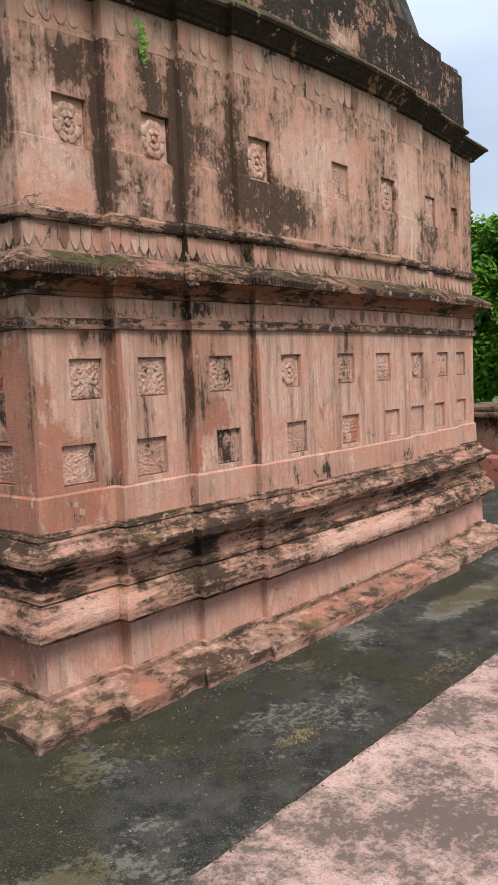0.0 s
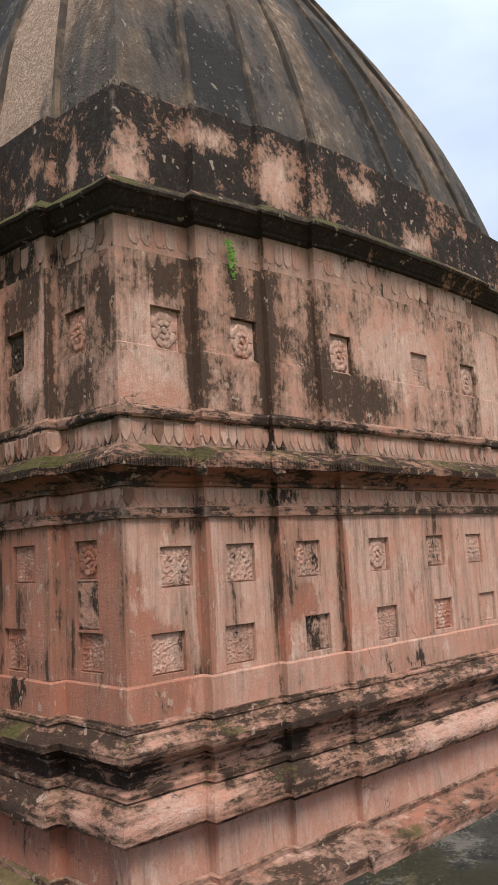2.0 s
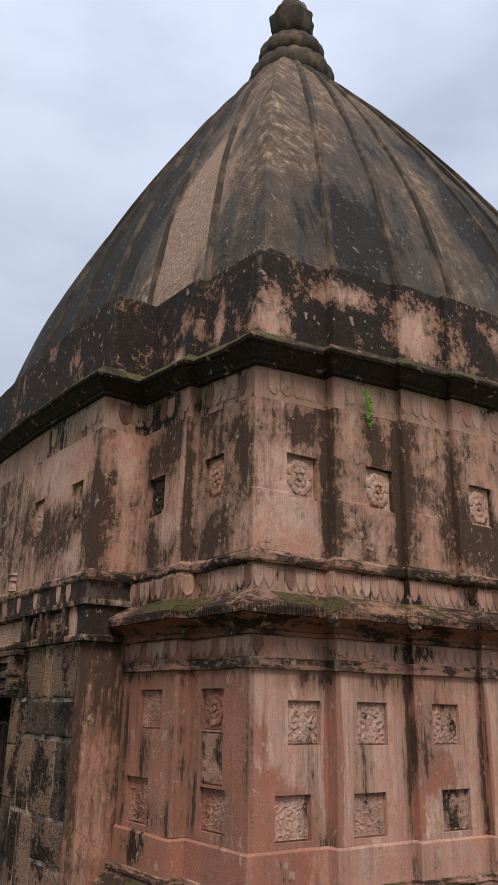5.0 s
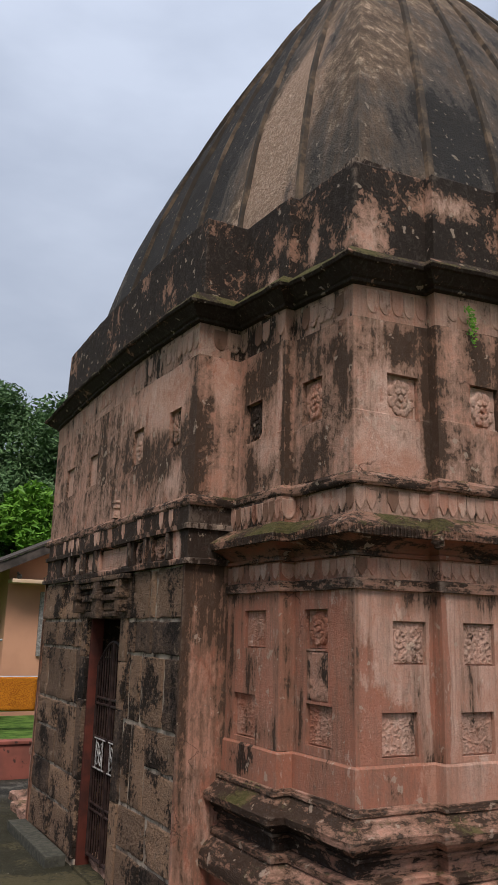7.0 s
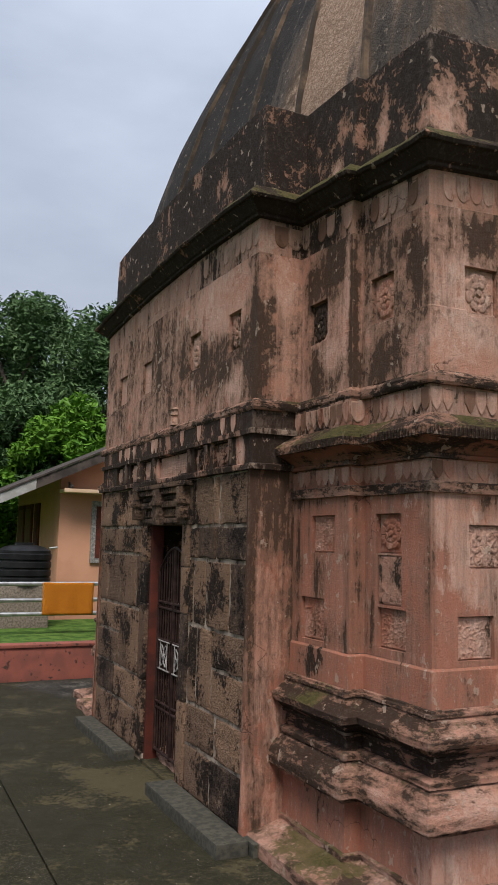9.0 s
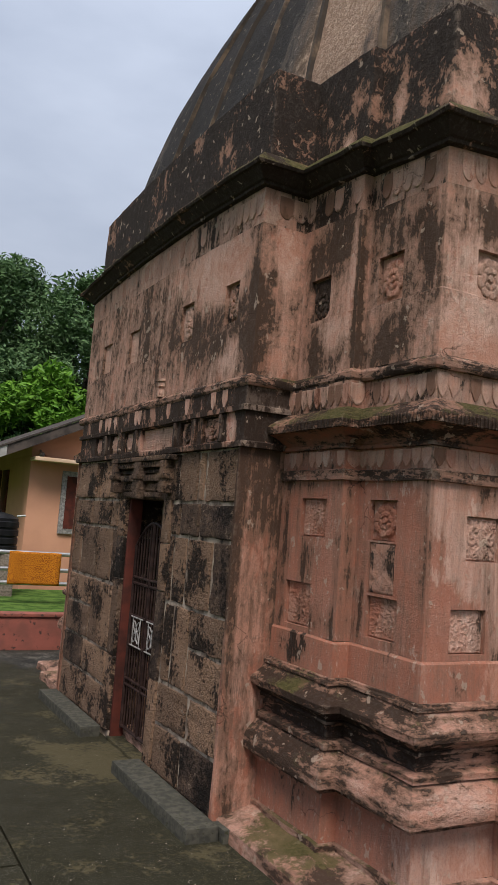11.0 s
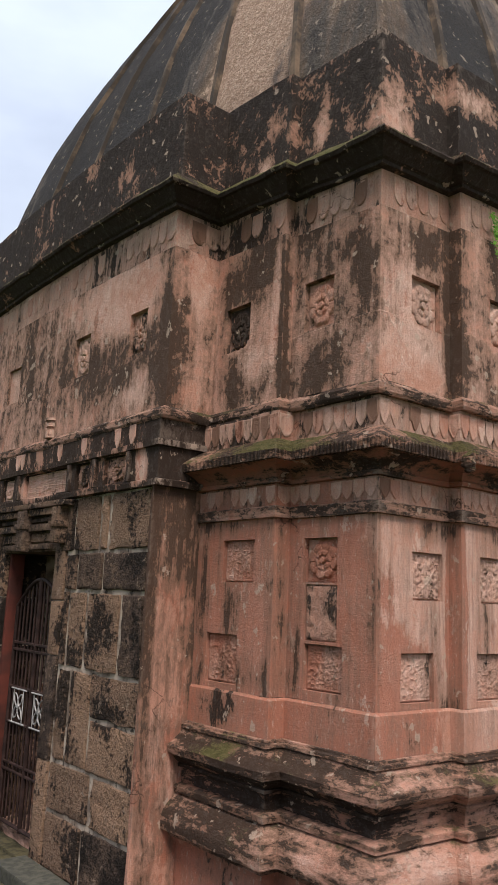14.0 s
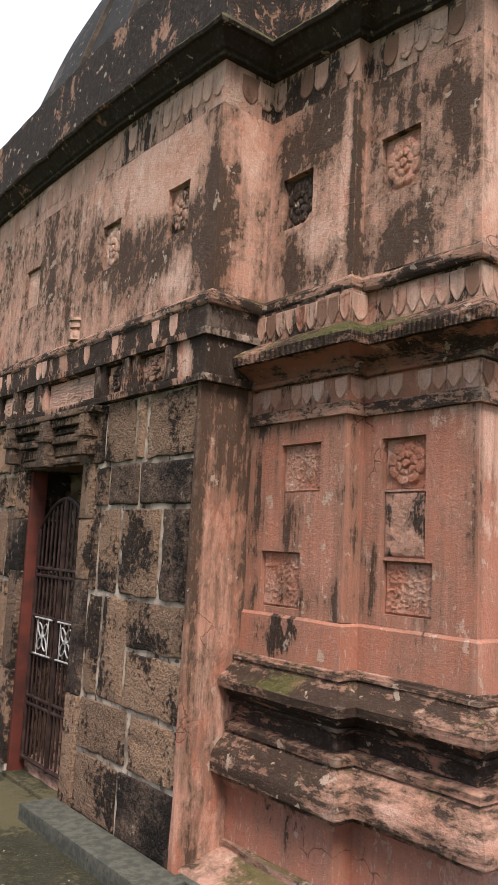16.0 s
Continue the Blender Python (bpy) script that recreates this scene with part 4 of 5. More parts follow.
def build_dome():
    verts, faces = [], []
    nu, nt = 44, 90
    for side in range(4):
        for i in range(nu):
            for j in range(nt + 1):
                p = dome_at(side, i / nu, j / nt)
                verts.append(p + (p - Vector((CX, CY, 6.0))).normalized() * (noise.noise(p * 2.2) * 0.018 + noise.noise(p * 8) * 0.008) * (0.3 if i == 0 else 1))
    m = 4 * nu
    for i in range(m):
        for j in range(nt):
            a, b = i * (nt + 1) + j, (i + 1) % m * (nt + 1) + j
            faces.append((a, b, b + 1, a + 1))
    dome = mesh_part("dome", verts, faces, M_DOME, temple, "curved four-sided dome of dark stained render", 25)
    for side, fr in ((0, (0.115, 0.25, 0.38, 0.62, 0.75, 0.885)), (3, (0.875, 0.71, 0.53, 0.36, 0.19)), (1, (0.15, 0.32, 0.5, 0.68, 0.85)), (2, (0.15, 0.32, 0.5, 0.68, 0.85))):
        for f in fr:
            verts, faces = [], []
            nt = 56
            for j in range(nt + 1):
                t = j / nt
                w = max(dome_w(t)[0], 0.25)
                h = 0.034 / w / 2
                for k, (df, out) in enumerate(((-1, -0.03), (-0.7, 0.034), (0.7, 0.038), (1, -0.03))):
                    wob = noise.noise((side * 5 + f * 9, t * 9, k)) * 0.006
                    verts.append(dome_at(side, f + df * h, t, out + wob))
            for j in range(nt):
                for k in range(3):
                    a = j * 4 + k
                    faces.append((a, a + 1, a + 5, a + 4))
            mesh_part("rib", verts, faces, M_RIB, dome, "", 20)
    return dome


dome = build_dome()


def turned(name, prof, mat, parent, lobes=0, depth=0.0, seg=48, label=""):
    verts, faces = [], []
    for r, z in prof:
        for k in range(seg):
            a = 2 * math.pi * k / seg
            q = r * (1 - depth * (0.5 + 0.5 * math.cos(lobes * a)) if lobes else 1)
            q += noise.noise((math.cos(a) * 3, math.sin(a) * 3, z * 5)) * 0.008
            verts.append((CX + q * math.cos(a), CY + q * math.sin(a), z))
    for j in range(len(prof) - 1):
        for k in range(seg):
            a, b = j * seg + k, j * seg + (k + 1) % seg
            faces.append((a, b, b + seg, a + seg))
    return mesh_part(name, verts, faces, mat, parent, label, 40)


def arc_prof(z0, z1, r0, rm, r1, k=12):
    out = []
    for i in range(k + 1):
        t = i / k
        out.append((r0 * (1 - t) + r1 * t + (rm - (r0 + r1) / 2) * math.sin(math.pi * t) ** 0.8, z0 + (z1 - z0) * t))
    return out


finial = turned("finial", arc_prof(9.76, 10.30, 0.50, 0.60, 0.42), M_RIB, temple, 16, 0.08, label="ribbed stone finial of stacked rings")
turned("ring", arc_prof(10.26, 10.72, 0.38, 0.46, 0.25), M_RIB, finial, 16, 0.07)
turned("bud", [(0.22, 10.68), (0.20, 10.74), (0.26, 10.80), (0.30, 10.92), (0.31, 11.04), (0.325, 11.12), (0.25, 11.13), (0.26, 11.20), (0.21, 11.34), (0.12, 11.42), (0.03, 11.46), (0.0, 11.46)], M_RIB, finial, 8, 0.12)

# ---------------------------------------------------------------- porch on the west side
STONE_X = -0.42
for y0, y1 in ((1.345, 2.56), (3.43, 4.97)):
    part("porch_wall", box_bm(-0.423, 0.0, y0, y1, -0.02, 2.40), M_MORTAR, temple, "lime-mortared stone wall beside the door")
part("porch_wall", box_bm(-0.40, 0.0, 2.56, 3.43, 2.04, 2.40), M_MORTAR, temple)


def porch_side(y, sgn):
    """The plastered side of the porch, slightly spread and broken at its foot."""
    verts, faces = [], []
    nx, nz = 8, 34
    for i in range(nx + 1):
        for j in range(nz + 1):
            t = j / nz
            z = -0.02 + t * 2.42
            e = 0.010 * (1 - t) ** 2
            x = -0.452 - e + (0.40 + e) * i / nx
            w = noise.noise((x * 6, y, z * 4)) * 0.010 + noise.noise((x * 20, y, z * 17)) * 0.004
            verts.append((x, y - sgn * (e + w), z))
    for i in range(nx):
        for j in range(nz):
            a = i * (nz + 1) + j
            f = (a, a + nz + 1, a + nz + 2, a + 1)
            faces.append(f if sgn > 0 else f[::-1])
    # the narrow front edge that laps the stonework
    k = len(verts)
    for j in range(nz + 1):
        v = verts[j]
        verts += [(v[0], y + sgn * (0.022 + 0.008 * noise.noise((1, y, v[2] * 6))), v[2])]
    for j in range(nz):
        f = (k + j, j, j + 1, k + j + 1)
        faces.append(f if sgn > 0 else f[::-1])
    return mesh_part("porch_side", verts, faces, M_PILASTER, temple, "streaked pink plaster side of the porch", 40)


porch_side(1.325, 1)
porch_side(4.99, -1)
PORCH = [(0.2, 5.00), (-0.44, 5.00), (-0.44, 1.315), (0.2, 1.315)]


def band(name, prof, mat, label="", ds=0.05, disp=None, rough=0.004, wear=0.0):
    """A band round the three free sides of the porch."""
    plan = [*PORCH]
    return sweep(name, plan, prof, mat, temple, label, ds, rough, disp, wear=wear)


band("porch_ledge", smooth_prof([(-0.05, 2.385), (0.03, 2.39), (0.035, 2.425), (0.0, 2.435)], 0.03), M_SOOTY, "", 0.045, wear=0.04, rough=0.007)
band("porch_fillet", smooth_prof([(-0.02, 2.625), (0.022, 2.63), (0.025, 2.665), (-0.0, 2.672)], 0.03), M_SOOTY, "", 0.045, wear=0.03, rough=0.006)
porch_frieze = band("leaf_frieze", smooth_prof([(-0.004, 2.672), (-0.004, 2.795)], 0.03), M_SOOTY, "sooty leaf frieze over the porch", 0.05)
tab = []
for a, w, kind, m in ((1.70, 0.27, "rosette", M_RELIEF_BLACK), (2.17, 0.20, "rosette", M_RELIEF_BLACK), (2.50, 0.72, "figure", M_RELIEF), (3.42, 0.22, "rosette", M_RELIEF), (3.80, 0.24, "rosette", M_RELIEF), (4.3, 0.2, "rosette", M_RELIEF_DARK)):
    tab.append((5.00 - a - w, 5.00 - a, 2.445, 2.62, 0.035, kind, m))
wall_face("porch_frieze_wall", (-0.44, 5.00), (-0.44, 1.315), 2.43, 2.63, M_SOOTY, tab, 0.06)
wall_face("porch_frieze_wall", (-0.44, 1.315), (0.0, 1.315), 2.43, 2.63, M_SOOTY, (), 0.06)
wall_face("porch_frieze_wall", (0.0, 5.00), (-0.44, 5.00), 2.43, 2.63, M_SOOTY, (), 0.06)
# small post heads between the frieze panels
for y in (1.62, 2.06, 2.42, 3.28, 3.72, 4.12):
    part("frieze_post", box_bm(-0.462, -0.43, y, y + 0.045, 2.435, 2.625, 0.006), M_SOOTY, temple)
# a turned stub on the string course over the door
stub = bmesh.new()
for z0, z1, r in ((2.87, 2.93, 0.055), (2.93, 2.955, 0.035), (2.955, 3.0, 0.05), (3.0, 3.02, 0.06)):
    bmesh.ops.create_cone(stub, cap_ends=True, segments=20, radius1=r, radius2=r * 0.93, depth=z1 - z0, matrix=Matrix.Translation((-0.415, 2.86, (z0 + z1) / 2)))
part("stub", stub, M_UPPER, temple, "small turned plaster stub over the door")


# stone blocks of the porch front, each its own piece
def block(y0, y1, z0, z1, parent, x=STONE_X, proud=0.0, name="stone_block", hewn=0.012):
    g = 0.020 + 0.014 * noise.noise((y0 * 7, z0 * 5, 2))
    bm = box_bm(x - 0.010 - proud, -0.385, y0 + g, y1 - g, z0 + 0.012, z1 - 0.016, 0.009, 7)
    rng = Vector((y0 * 3, z0 * 5, 1))
    for v in bm.verts:
        v.co += Vector(noise.noise_vector(v.co * 7 + rng)) * 0.010 + Vector(noise.noise_vector(v.co * 23 + rng)) * 0.004
        if v.co.x < x:
            v.co.x += hewn * (noise.noise(v.co * 34 + rng) + 0.6 * noise.noise(v.co * 70 + rng))
    return part(name, bm, M_STONE, parent, sharp=60)


rnd = random.Random(7)
stone_front = part("stone_course_backing", box_bm(-0.4255, -0.38, 1.348, 2.41, 0.04, 2.38), M_MORTAR, temple)
COURSES = [(0.05, 0.40, (0, 0.47, 1)), (0.40, 0.70, (0, 0.53, 1)), (0.70, 1.28, (0, 0.19, 0.46, 1)), (1.28, 1.77, (0, 0.09, 0.33, 0.74, 1)), (1.77, 2.02, (0, 0.18, 0.5, 1)), (2.02, 2.39, (0, 0.10, 0.42, 0.53, 1))]
for k, (y_in, y_out) in enumerate(((2.41, 1.352), (3.60, 4.97))):
    for row, (za, zb, cuts) in enumerate(COURSES):
        if k:
            cuts = [0] + [min(0.9, max(0.1, c + rnd.uniform(-0.08, 0.08))) for c in cuts[1:-1]] + [1]
        for n, (a, b) in enumerate(zip(cuts, cuts[1:])):
            ya, yb = sorted((y_in + (y_out - y_in) * a, y_in + (y_out - y_in) * b))
            split = row == 2 and n == len(cuts) - 2
            for z0, z1 in ((za, (za + zb) / 2 + 0.02), ((za + zb) / 2 + 0.02, zb)) if split else ((za, zb),):
                block(ya, yb, z0, z1, temple, proud=rnd.uniform(0.006, 0.016), hewn=rnd.choice((0.003, 0.010, 0.014)))
# jambs: tall dressed stones each side of the opening
for y0, y1 in ((2.41, 2.575), (3.42, 3.60)):
    z = 0.06
    for h in (0.62, 0.66, 0.36, 0.34):
        bm = box_bm(-0.445, -0.10, y0 + 0.003, y1 - 0.003, z + 0.003, z + h - 0.003, 0.012)
        for v in bm.verts:
            v.co += Vector(noise.noise_vector(v.co * 5)) * 0.006
        part("jamb_stone", bm, M_STONE, temple, "tall dressed jamb stone", 50)
        z += h
# carved lintel
lintel = part("lintel", box_bm(-0.45, -0.12, 2.36, 3.66, 2.03, 2.37, 0.012), M_STONE, temple, "carved stone lintel with stepped bands")
for z0, z1, o, a, b in ((2.045, 2.085, 0.03, 2.60, 3.42), (2.10, 2.16, 0.015, 2.56, 3.46), (2.175, 2.225, 0.045, 2.54, 3.48), (2.24, 2.27, 0.025, 2.52, 3.5), (2.285, 2.33, 0.055, 2.40, 3.62), (2.335, 2.375, 0.075, 2.34, 3.68)):
    part("lintel_band", box_bm(-0.45 - o, -0.44, a, b, z0, z1, 0.008, 0), M_STONE, lintel)
for y in (2.40, 2.94, 3.54):
    bm = box_bm(-0.535, -0.44, y, y + (0.13 if y == 2.94 else 0.09), 2.03 if y == 2.94 else 2.08, 2.33, 0.012)
    box_bm(-0.55, -0.44, y - 0.012, y + (0.142 if y == 2.94 else 0.102), 2.19, 2.23, 0.008, bm=bm)
    part("lintel_bracket", bm, M_STONE, lintel)

# door reveal, frame and gate
part("door_frame", box_bm(-0.41, -0.30, 3.39, 3.425, 0.02, 2.03, 0.004), M_REDWOOD, temple, "red painted door frame")
part("door_frame", box_bm(-0.36, -0.30, 2.57, 2.60, 0.02, 2.03, 0.004), M_REDWOOD, temple)
part("threshold", box_bm(-0.44, 0.3, 2.56, 3.43, -0.02, 0.025, 0.01), M_APRON, temple)


def gate_leaf(ya, yb, lean):
    """One leaf of the arched iron gate, hinged at ya."""
    leaf = part("gate_leaf", bmesh_frame(ya, yb, lean), M_IRON, temple, "brown painted iron gate leaf with an arched top")
    n = 6
    for k in range(1, n):
        f = k / n
        y = ya + (yb - ya) * f
        top = 1.64 + 0.20 * math.sin(f * math.pi / 2) - 0.02
        part("bar", rod(bmesh.new(), (gx(f, lean), y, 0.14), (gx(f, lean), y, top), 0.008, 6), M_IRON, leaf)
    for z in (0.47, 0.52, 0.80, 1.05, 1.32, 1.37):
        part("rail", rod(bmesh.new(), (gx(0, lean) - 0.004, ya, z), (gx(1, lean) - 0.004, yb, z), 0.011, 6), M_IRON, leaf)
    # white cast rosette: four looped petals round a boss, between two white bars
    bm = bmesh.new()
    yc, xc, zc = ya + (yb - ya) * 0.55, gx(0.55, lean) - 0.02, 0.925
    for k in range(4):
        a = math.pi * (k / 2 + 0.25)
        cy, cz = yc + 0.046 * math.cos(a), zc + 0.058 * math.sin(a)
        loop = []
        for j in range(12):
            b = 2 * math.pi * j / 12
            u, v = 0.050 * math.cos(b), 0.026 * math.sin(b)
            loop.append((xc, cy + u * math.cos(a) - v * math.sin(a), cz + (u * math.sin(a) + v * math.cos(a)) * 1.15))
        for j in range(12):
            rod(bm, loop[j], loop[(j + 1) % 12], 0.0055, 5)
    rod(bm, (xc - 0.006, yc, zc), (xc + 0.012, yc, zc), 0.017, 12)
    for dz in (-0.118, 0.118):
        rod(bm, (xc, yc - 0.13, zc + dz), (xc, yc + 0.13, zc + dz), 0.006, 6)
    for dy in (-0.085, 0.085):
        rod(bm, (xc, yc + dy, zc - 0.118), (xc, yc + dy, zc + 0.118), 0.004, 6)
    part("rosette", bm, M_WHITE, leaf, "white cast rosette of looped petals")
    return leaf


def gx(f, lean):
    return -0.33 - lean * f


def bmesh_frame(ya, yb, lean):
    bm = bmesh.new()
    rod(bm, (gx(0, lean), ya, 0.10), (gx(0, lean), ya, 1.64), 0.016, 8)
    rod(bm, (gx(1, lean), yb, 0.10), (gx(1, lean), yb, 1.84), 0.016, 8)
    rod(bm, (gx(0, lean), ya, 0.12), (gx(1, lean), yb, 0.12), 0.014, 8)
    for k in range(8):
        f, g = k / 8, (k + 1) / 8
        rod(bm, (gx(f, lean), ya + (yb - ya) * f, 1.64 + 0.20 * math.sin(f * math.pi / 2)), (gx(g, lean), ya + (yb - ya) * g, 1.64 + 0.20 * math.sin(g * math.pi / 2)), 0.014, 8)
    return bm


gate_leaf(3.37, 2.99, 0.0)
gate_leaf(2.605, 2.98, 0.0)
part("inner_wall", box_bm(0.9, 1.0, 0.6, 5.4, 0, 3.0), M_MORTAR, temple)


# step slabs before the porch
def slab(name, x0, x1, y0, y1, z0, z1, label):
    bm = box_bm(x0, x1, y0, y1, z0, z1, 0.008, 3)
    for v in bm.verts:
        v.co += Vector(noise.noise_vector(v.co * 5)) * 0.003
    return tagged(part(name, bm, M_STEP), label, "step", "step slabs before the porch")


slab("step_slab", -0.68, -0.465, 1.19, 2.56, -0.02, 0.088, "low grey stone step slab at the foot of the porch")
slab("step_slab", -0.645, -0.465, 3.50, 4.95, -0.02, 0.088, "low grey stone step slab beyond the doorway")
slab("kerb_stone", -0.458, -0.13, 1.14, 1.295, -0.02, 0.08, "short mossy kerb stone beside the pilaster")

# ---------------------------------------------------------------- ground
def sheet(name, x0, x1, y0, y1, z, mat, n=8, rough=0.0):
    verts = [(x0 + (x1 - x0) * i / n, y0 + (y1 - y0) * j / n, z + (noise.noise((i * 0.7, j * 0.7, z)) * rough)) for i in range(n + 1) for j in range(n + 1)]
    faces = [(i * (n + 1) + j, (i + 1) * (n + 1) + j, (i + 1) * (n + 1) + j + 1, i * (n + 1) + j + 1) for i in range(n) for j in range(n)]
    return mesh_part(name, verts, faces, mat)


tagged(sheet("ground", -900, 900, -900, 900, -0.06, M_GRASS, 30), "flat green grass ground reaching to the horizon", "ground", kind="structure")


def paving(name, x0, x1, y0, y1, z0, z1, mat, label, rough=0.004, n=24):
    bm = bmesh.new()
    vs = {}
    for i in range(n + 1):
        for j in range(n + 1):
            x, y = x0 + (x1 - x0) * i / n, y0 + (y1 - y0) * j / n
            if j in (0, n):
                y += 0.014 * noise.noise((x * 5, y, 7)) + 0.008 * noise.noise((x * 17, y, 3))
            vs[i, j] = bm.verts.new((x, y, z1 + noise.noise((x * 1.5, y * 1.5, 2)) * rough))
    for i in range(n):
        for j in range(n):
            bm.faces.new((vs[i, j], vs[i + 1, j], vs[i + 1, j + 1], vs[i, j + 1]))
    ext = bmesh.ops.extrude_edge_only(bm, edges=[e for e in bm.edges if e.is_boundary])
    for v in (g for g in ext["geom"] if isinstance(g, bmesh.types.BMVert)):
        v.co.z = z0
    bmesh.ops.recalc_face_normals(bm, faces=bm.faces)
    return tagged(part(name, bm, mat), label, "pavement", kind="structure")


paving("pavement_apron", -1.62, 9.0, -1.62, 7.62, -0.06, 0.0, M_APRON, "dark damp mossy concrete apron round the temple", n=60)
for y0, y1 in ((-6.0, -1.63), (-1.61, 1.2), (1.22, 4.4), (4.42, 7.62)):
    paving("pavement_slab", -6.0, -1.635, y0, y1, -0.06, 0.004, M_APRON, "dark mossy concrete paving slab", n=16)
paving("pavement_terrace", -1.62, 9.0, -6.0, -1.635, -0.06, 0.012, M_TERRACE, "pink worn terrace slab blotched with black lichen", n=110)


# ---------------------------------------------------------------- beyond the court: low wall, rails, house, trees
def low_wall():
    t = thing("low_wall", "low red-washed boundary wall with a dark coping", "wall")
    bm = box_bm(-6.0, 3.2, 7.66, 7.86, -0.06, 0.43, 0.012, 4, 0.008)
    part("wall_body", bm, M_REDWALL, t)
    part("coping", box_bm(-6.05, 3.25, 7.64, 7.88, 0.43, 0.475, 0.01), M_REDWALL, t)


low_wall()
sheet_lawn = sheet("lawn", -8, 8, 7.9, 11.6, 0.40, M_GRASS, 6, 0.03)
tagged(sheet_lawn, "bright green lawn behind the low wall", "lawn", kind="structure")


def rail():
    t = thing("pipe_rail", "grey steel pipe rail before the house", "railing")
    for z in (0.72, 0.93, 1.18):
        part("pipe", rod(bmesh.new(), (-5, 9.3, z), (3.5, 9.3, z), 0.032, 10), M_PIPE, t)
    for x in (-4.5, -2.0, 0.85, 3.3):
        part("post", rod(bmesh.new(), (x, 9.3, 0.35), (x, 9.3, 1.2), 0.028, 10), M_PIPE, t)


rail()


def cloth():
    verts, faces = [], []
    nx, nz = 18, 14
    for i in range(nx + 1):
        for j in range(nz + 1):
            x = -0.17 + 0.80 * i / nx
            drop = 0.50 * j / nz
            verts.append((x, 9.265 - 0.012 * math.sin(i * 0.9) * j / nz - 0.01, 1.20 - drop + 0.015 * noise.noise((x * 4, j, 1))))
    for i in range(nx):
        for j in range(nz):
            a = i * (nz + 1) + j
            faces.append((a, a + 1, a + nz + 2, a + nz + 1))
    ob = mesh_part("cloth", verts, faces, M_CLOTH)
    so = ob.modifiers.new("thick", "SOLIDIFY")
    so.thickness = 0.006
    tagged(ob, "orange and yellow patterned cloth drying on the rail", "cloth")


cloth()


def tank():
    t = thing("water_tank", "black ribbed plastic water tank on a concrete plinth", "water tank", at=(0, 0, 0))
    verts, faces, seg = [], [], 40
    cx, cy = -0.25, 10.6
    prof = [(0.0, 1.10), (0.44, 1.10)]
    for k in range(4):
        z = 1.12 + k * 0.135
        prof += [(0.46, z), (0.46, z + 0.085), (0.442, z + 0.10), (0.442, z + 0.12)]
    prof += [(0.44, 1.67), (0.33, 1.73), (0.20, 1.76), (0.0, 1.76)]
    for r, z in prof:
        verts += [(cx + r * math.cos(2 * math.pi * k / seg), cy + r * math.sin(2 * math.pi * k / seg), z) for k in range(seg)]
    for j in range(len(prof) - 1):
        for k in range(seg):
            a, b = j * seg + k, j * seg + (k + 1) % seg
            faces.append((a, b, b + seg, a + seg))
    mesh_part("tank_body", verts, faces, M_TANK, t)
    part("lid", rod(bmesh.new(), (cx, cy, 1.755), (cx, cy, 1.80), 0.16, 24), M_TANK, t)
    part("outlet_pipe", rod(bmesh.new(), (cx + 0.42, cy, 1.71), (cx + 0.56, cy, 1.73), 0.018, 8), M_PIPE, t)
    part("plinth", box_bm(-0.75, 0.13, 10.2, 11.0, 0.36, 1.10, 0.012, 3, 0.008), M_FLAKE, t, "stained concrete plinth")


tank()


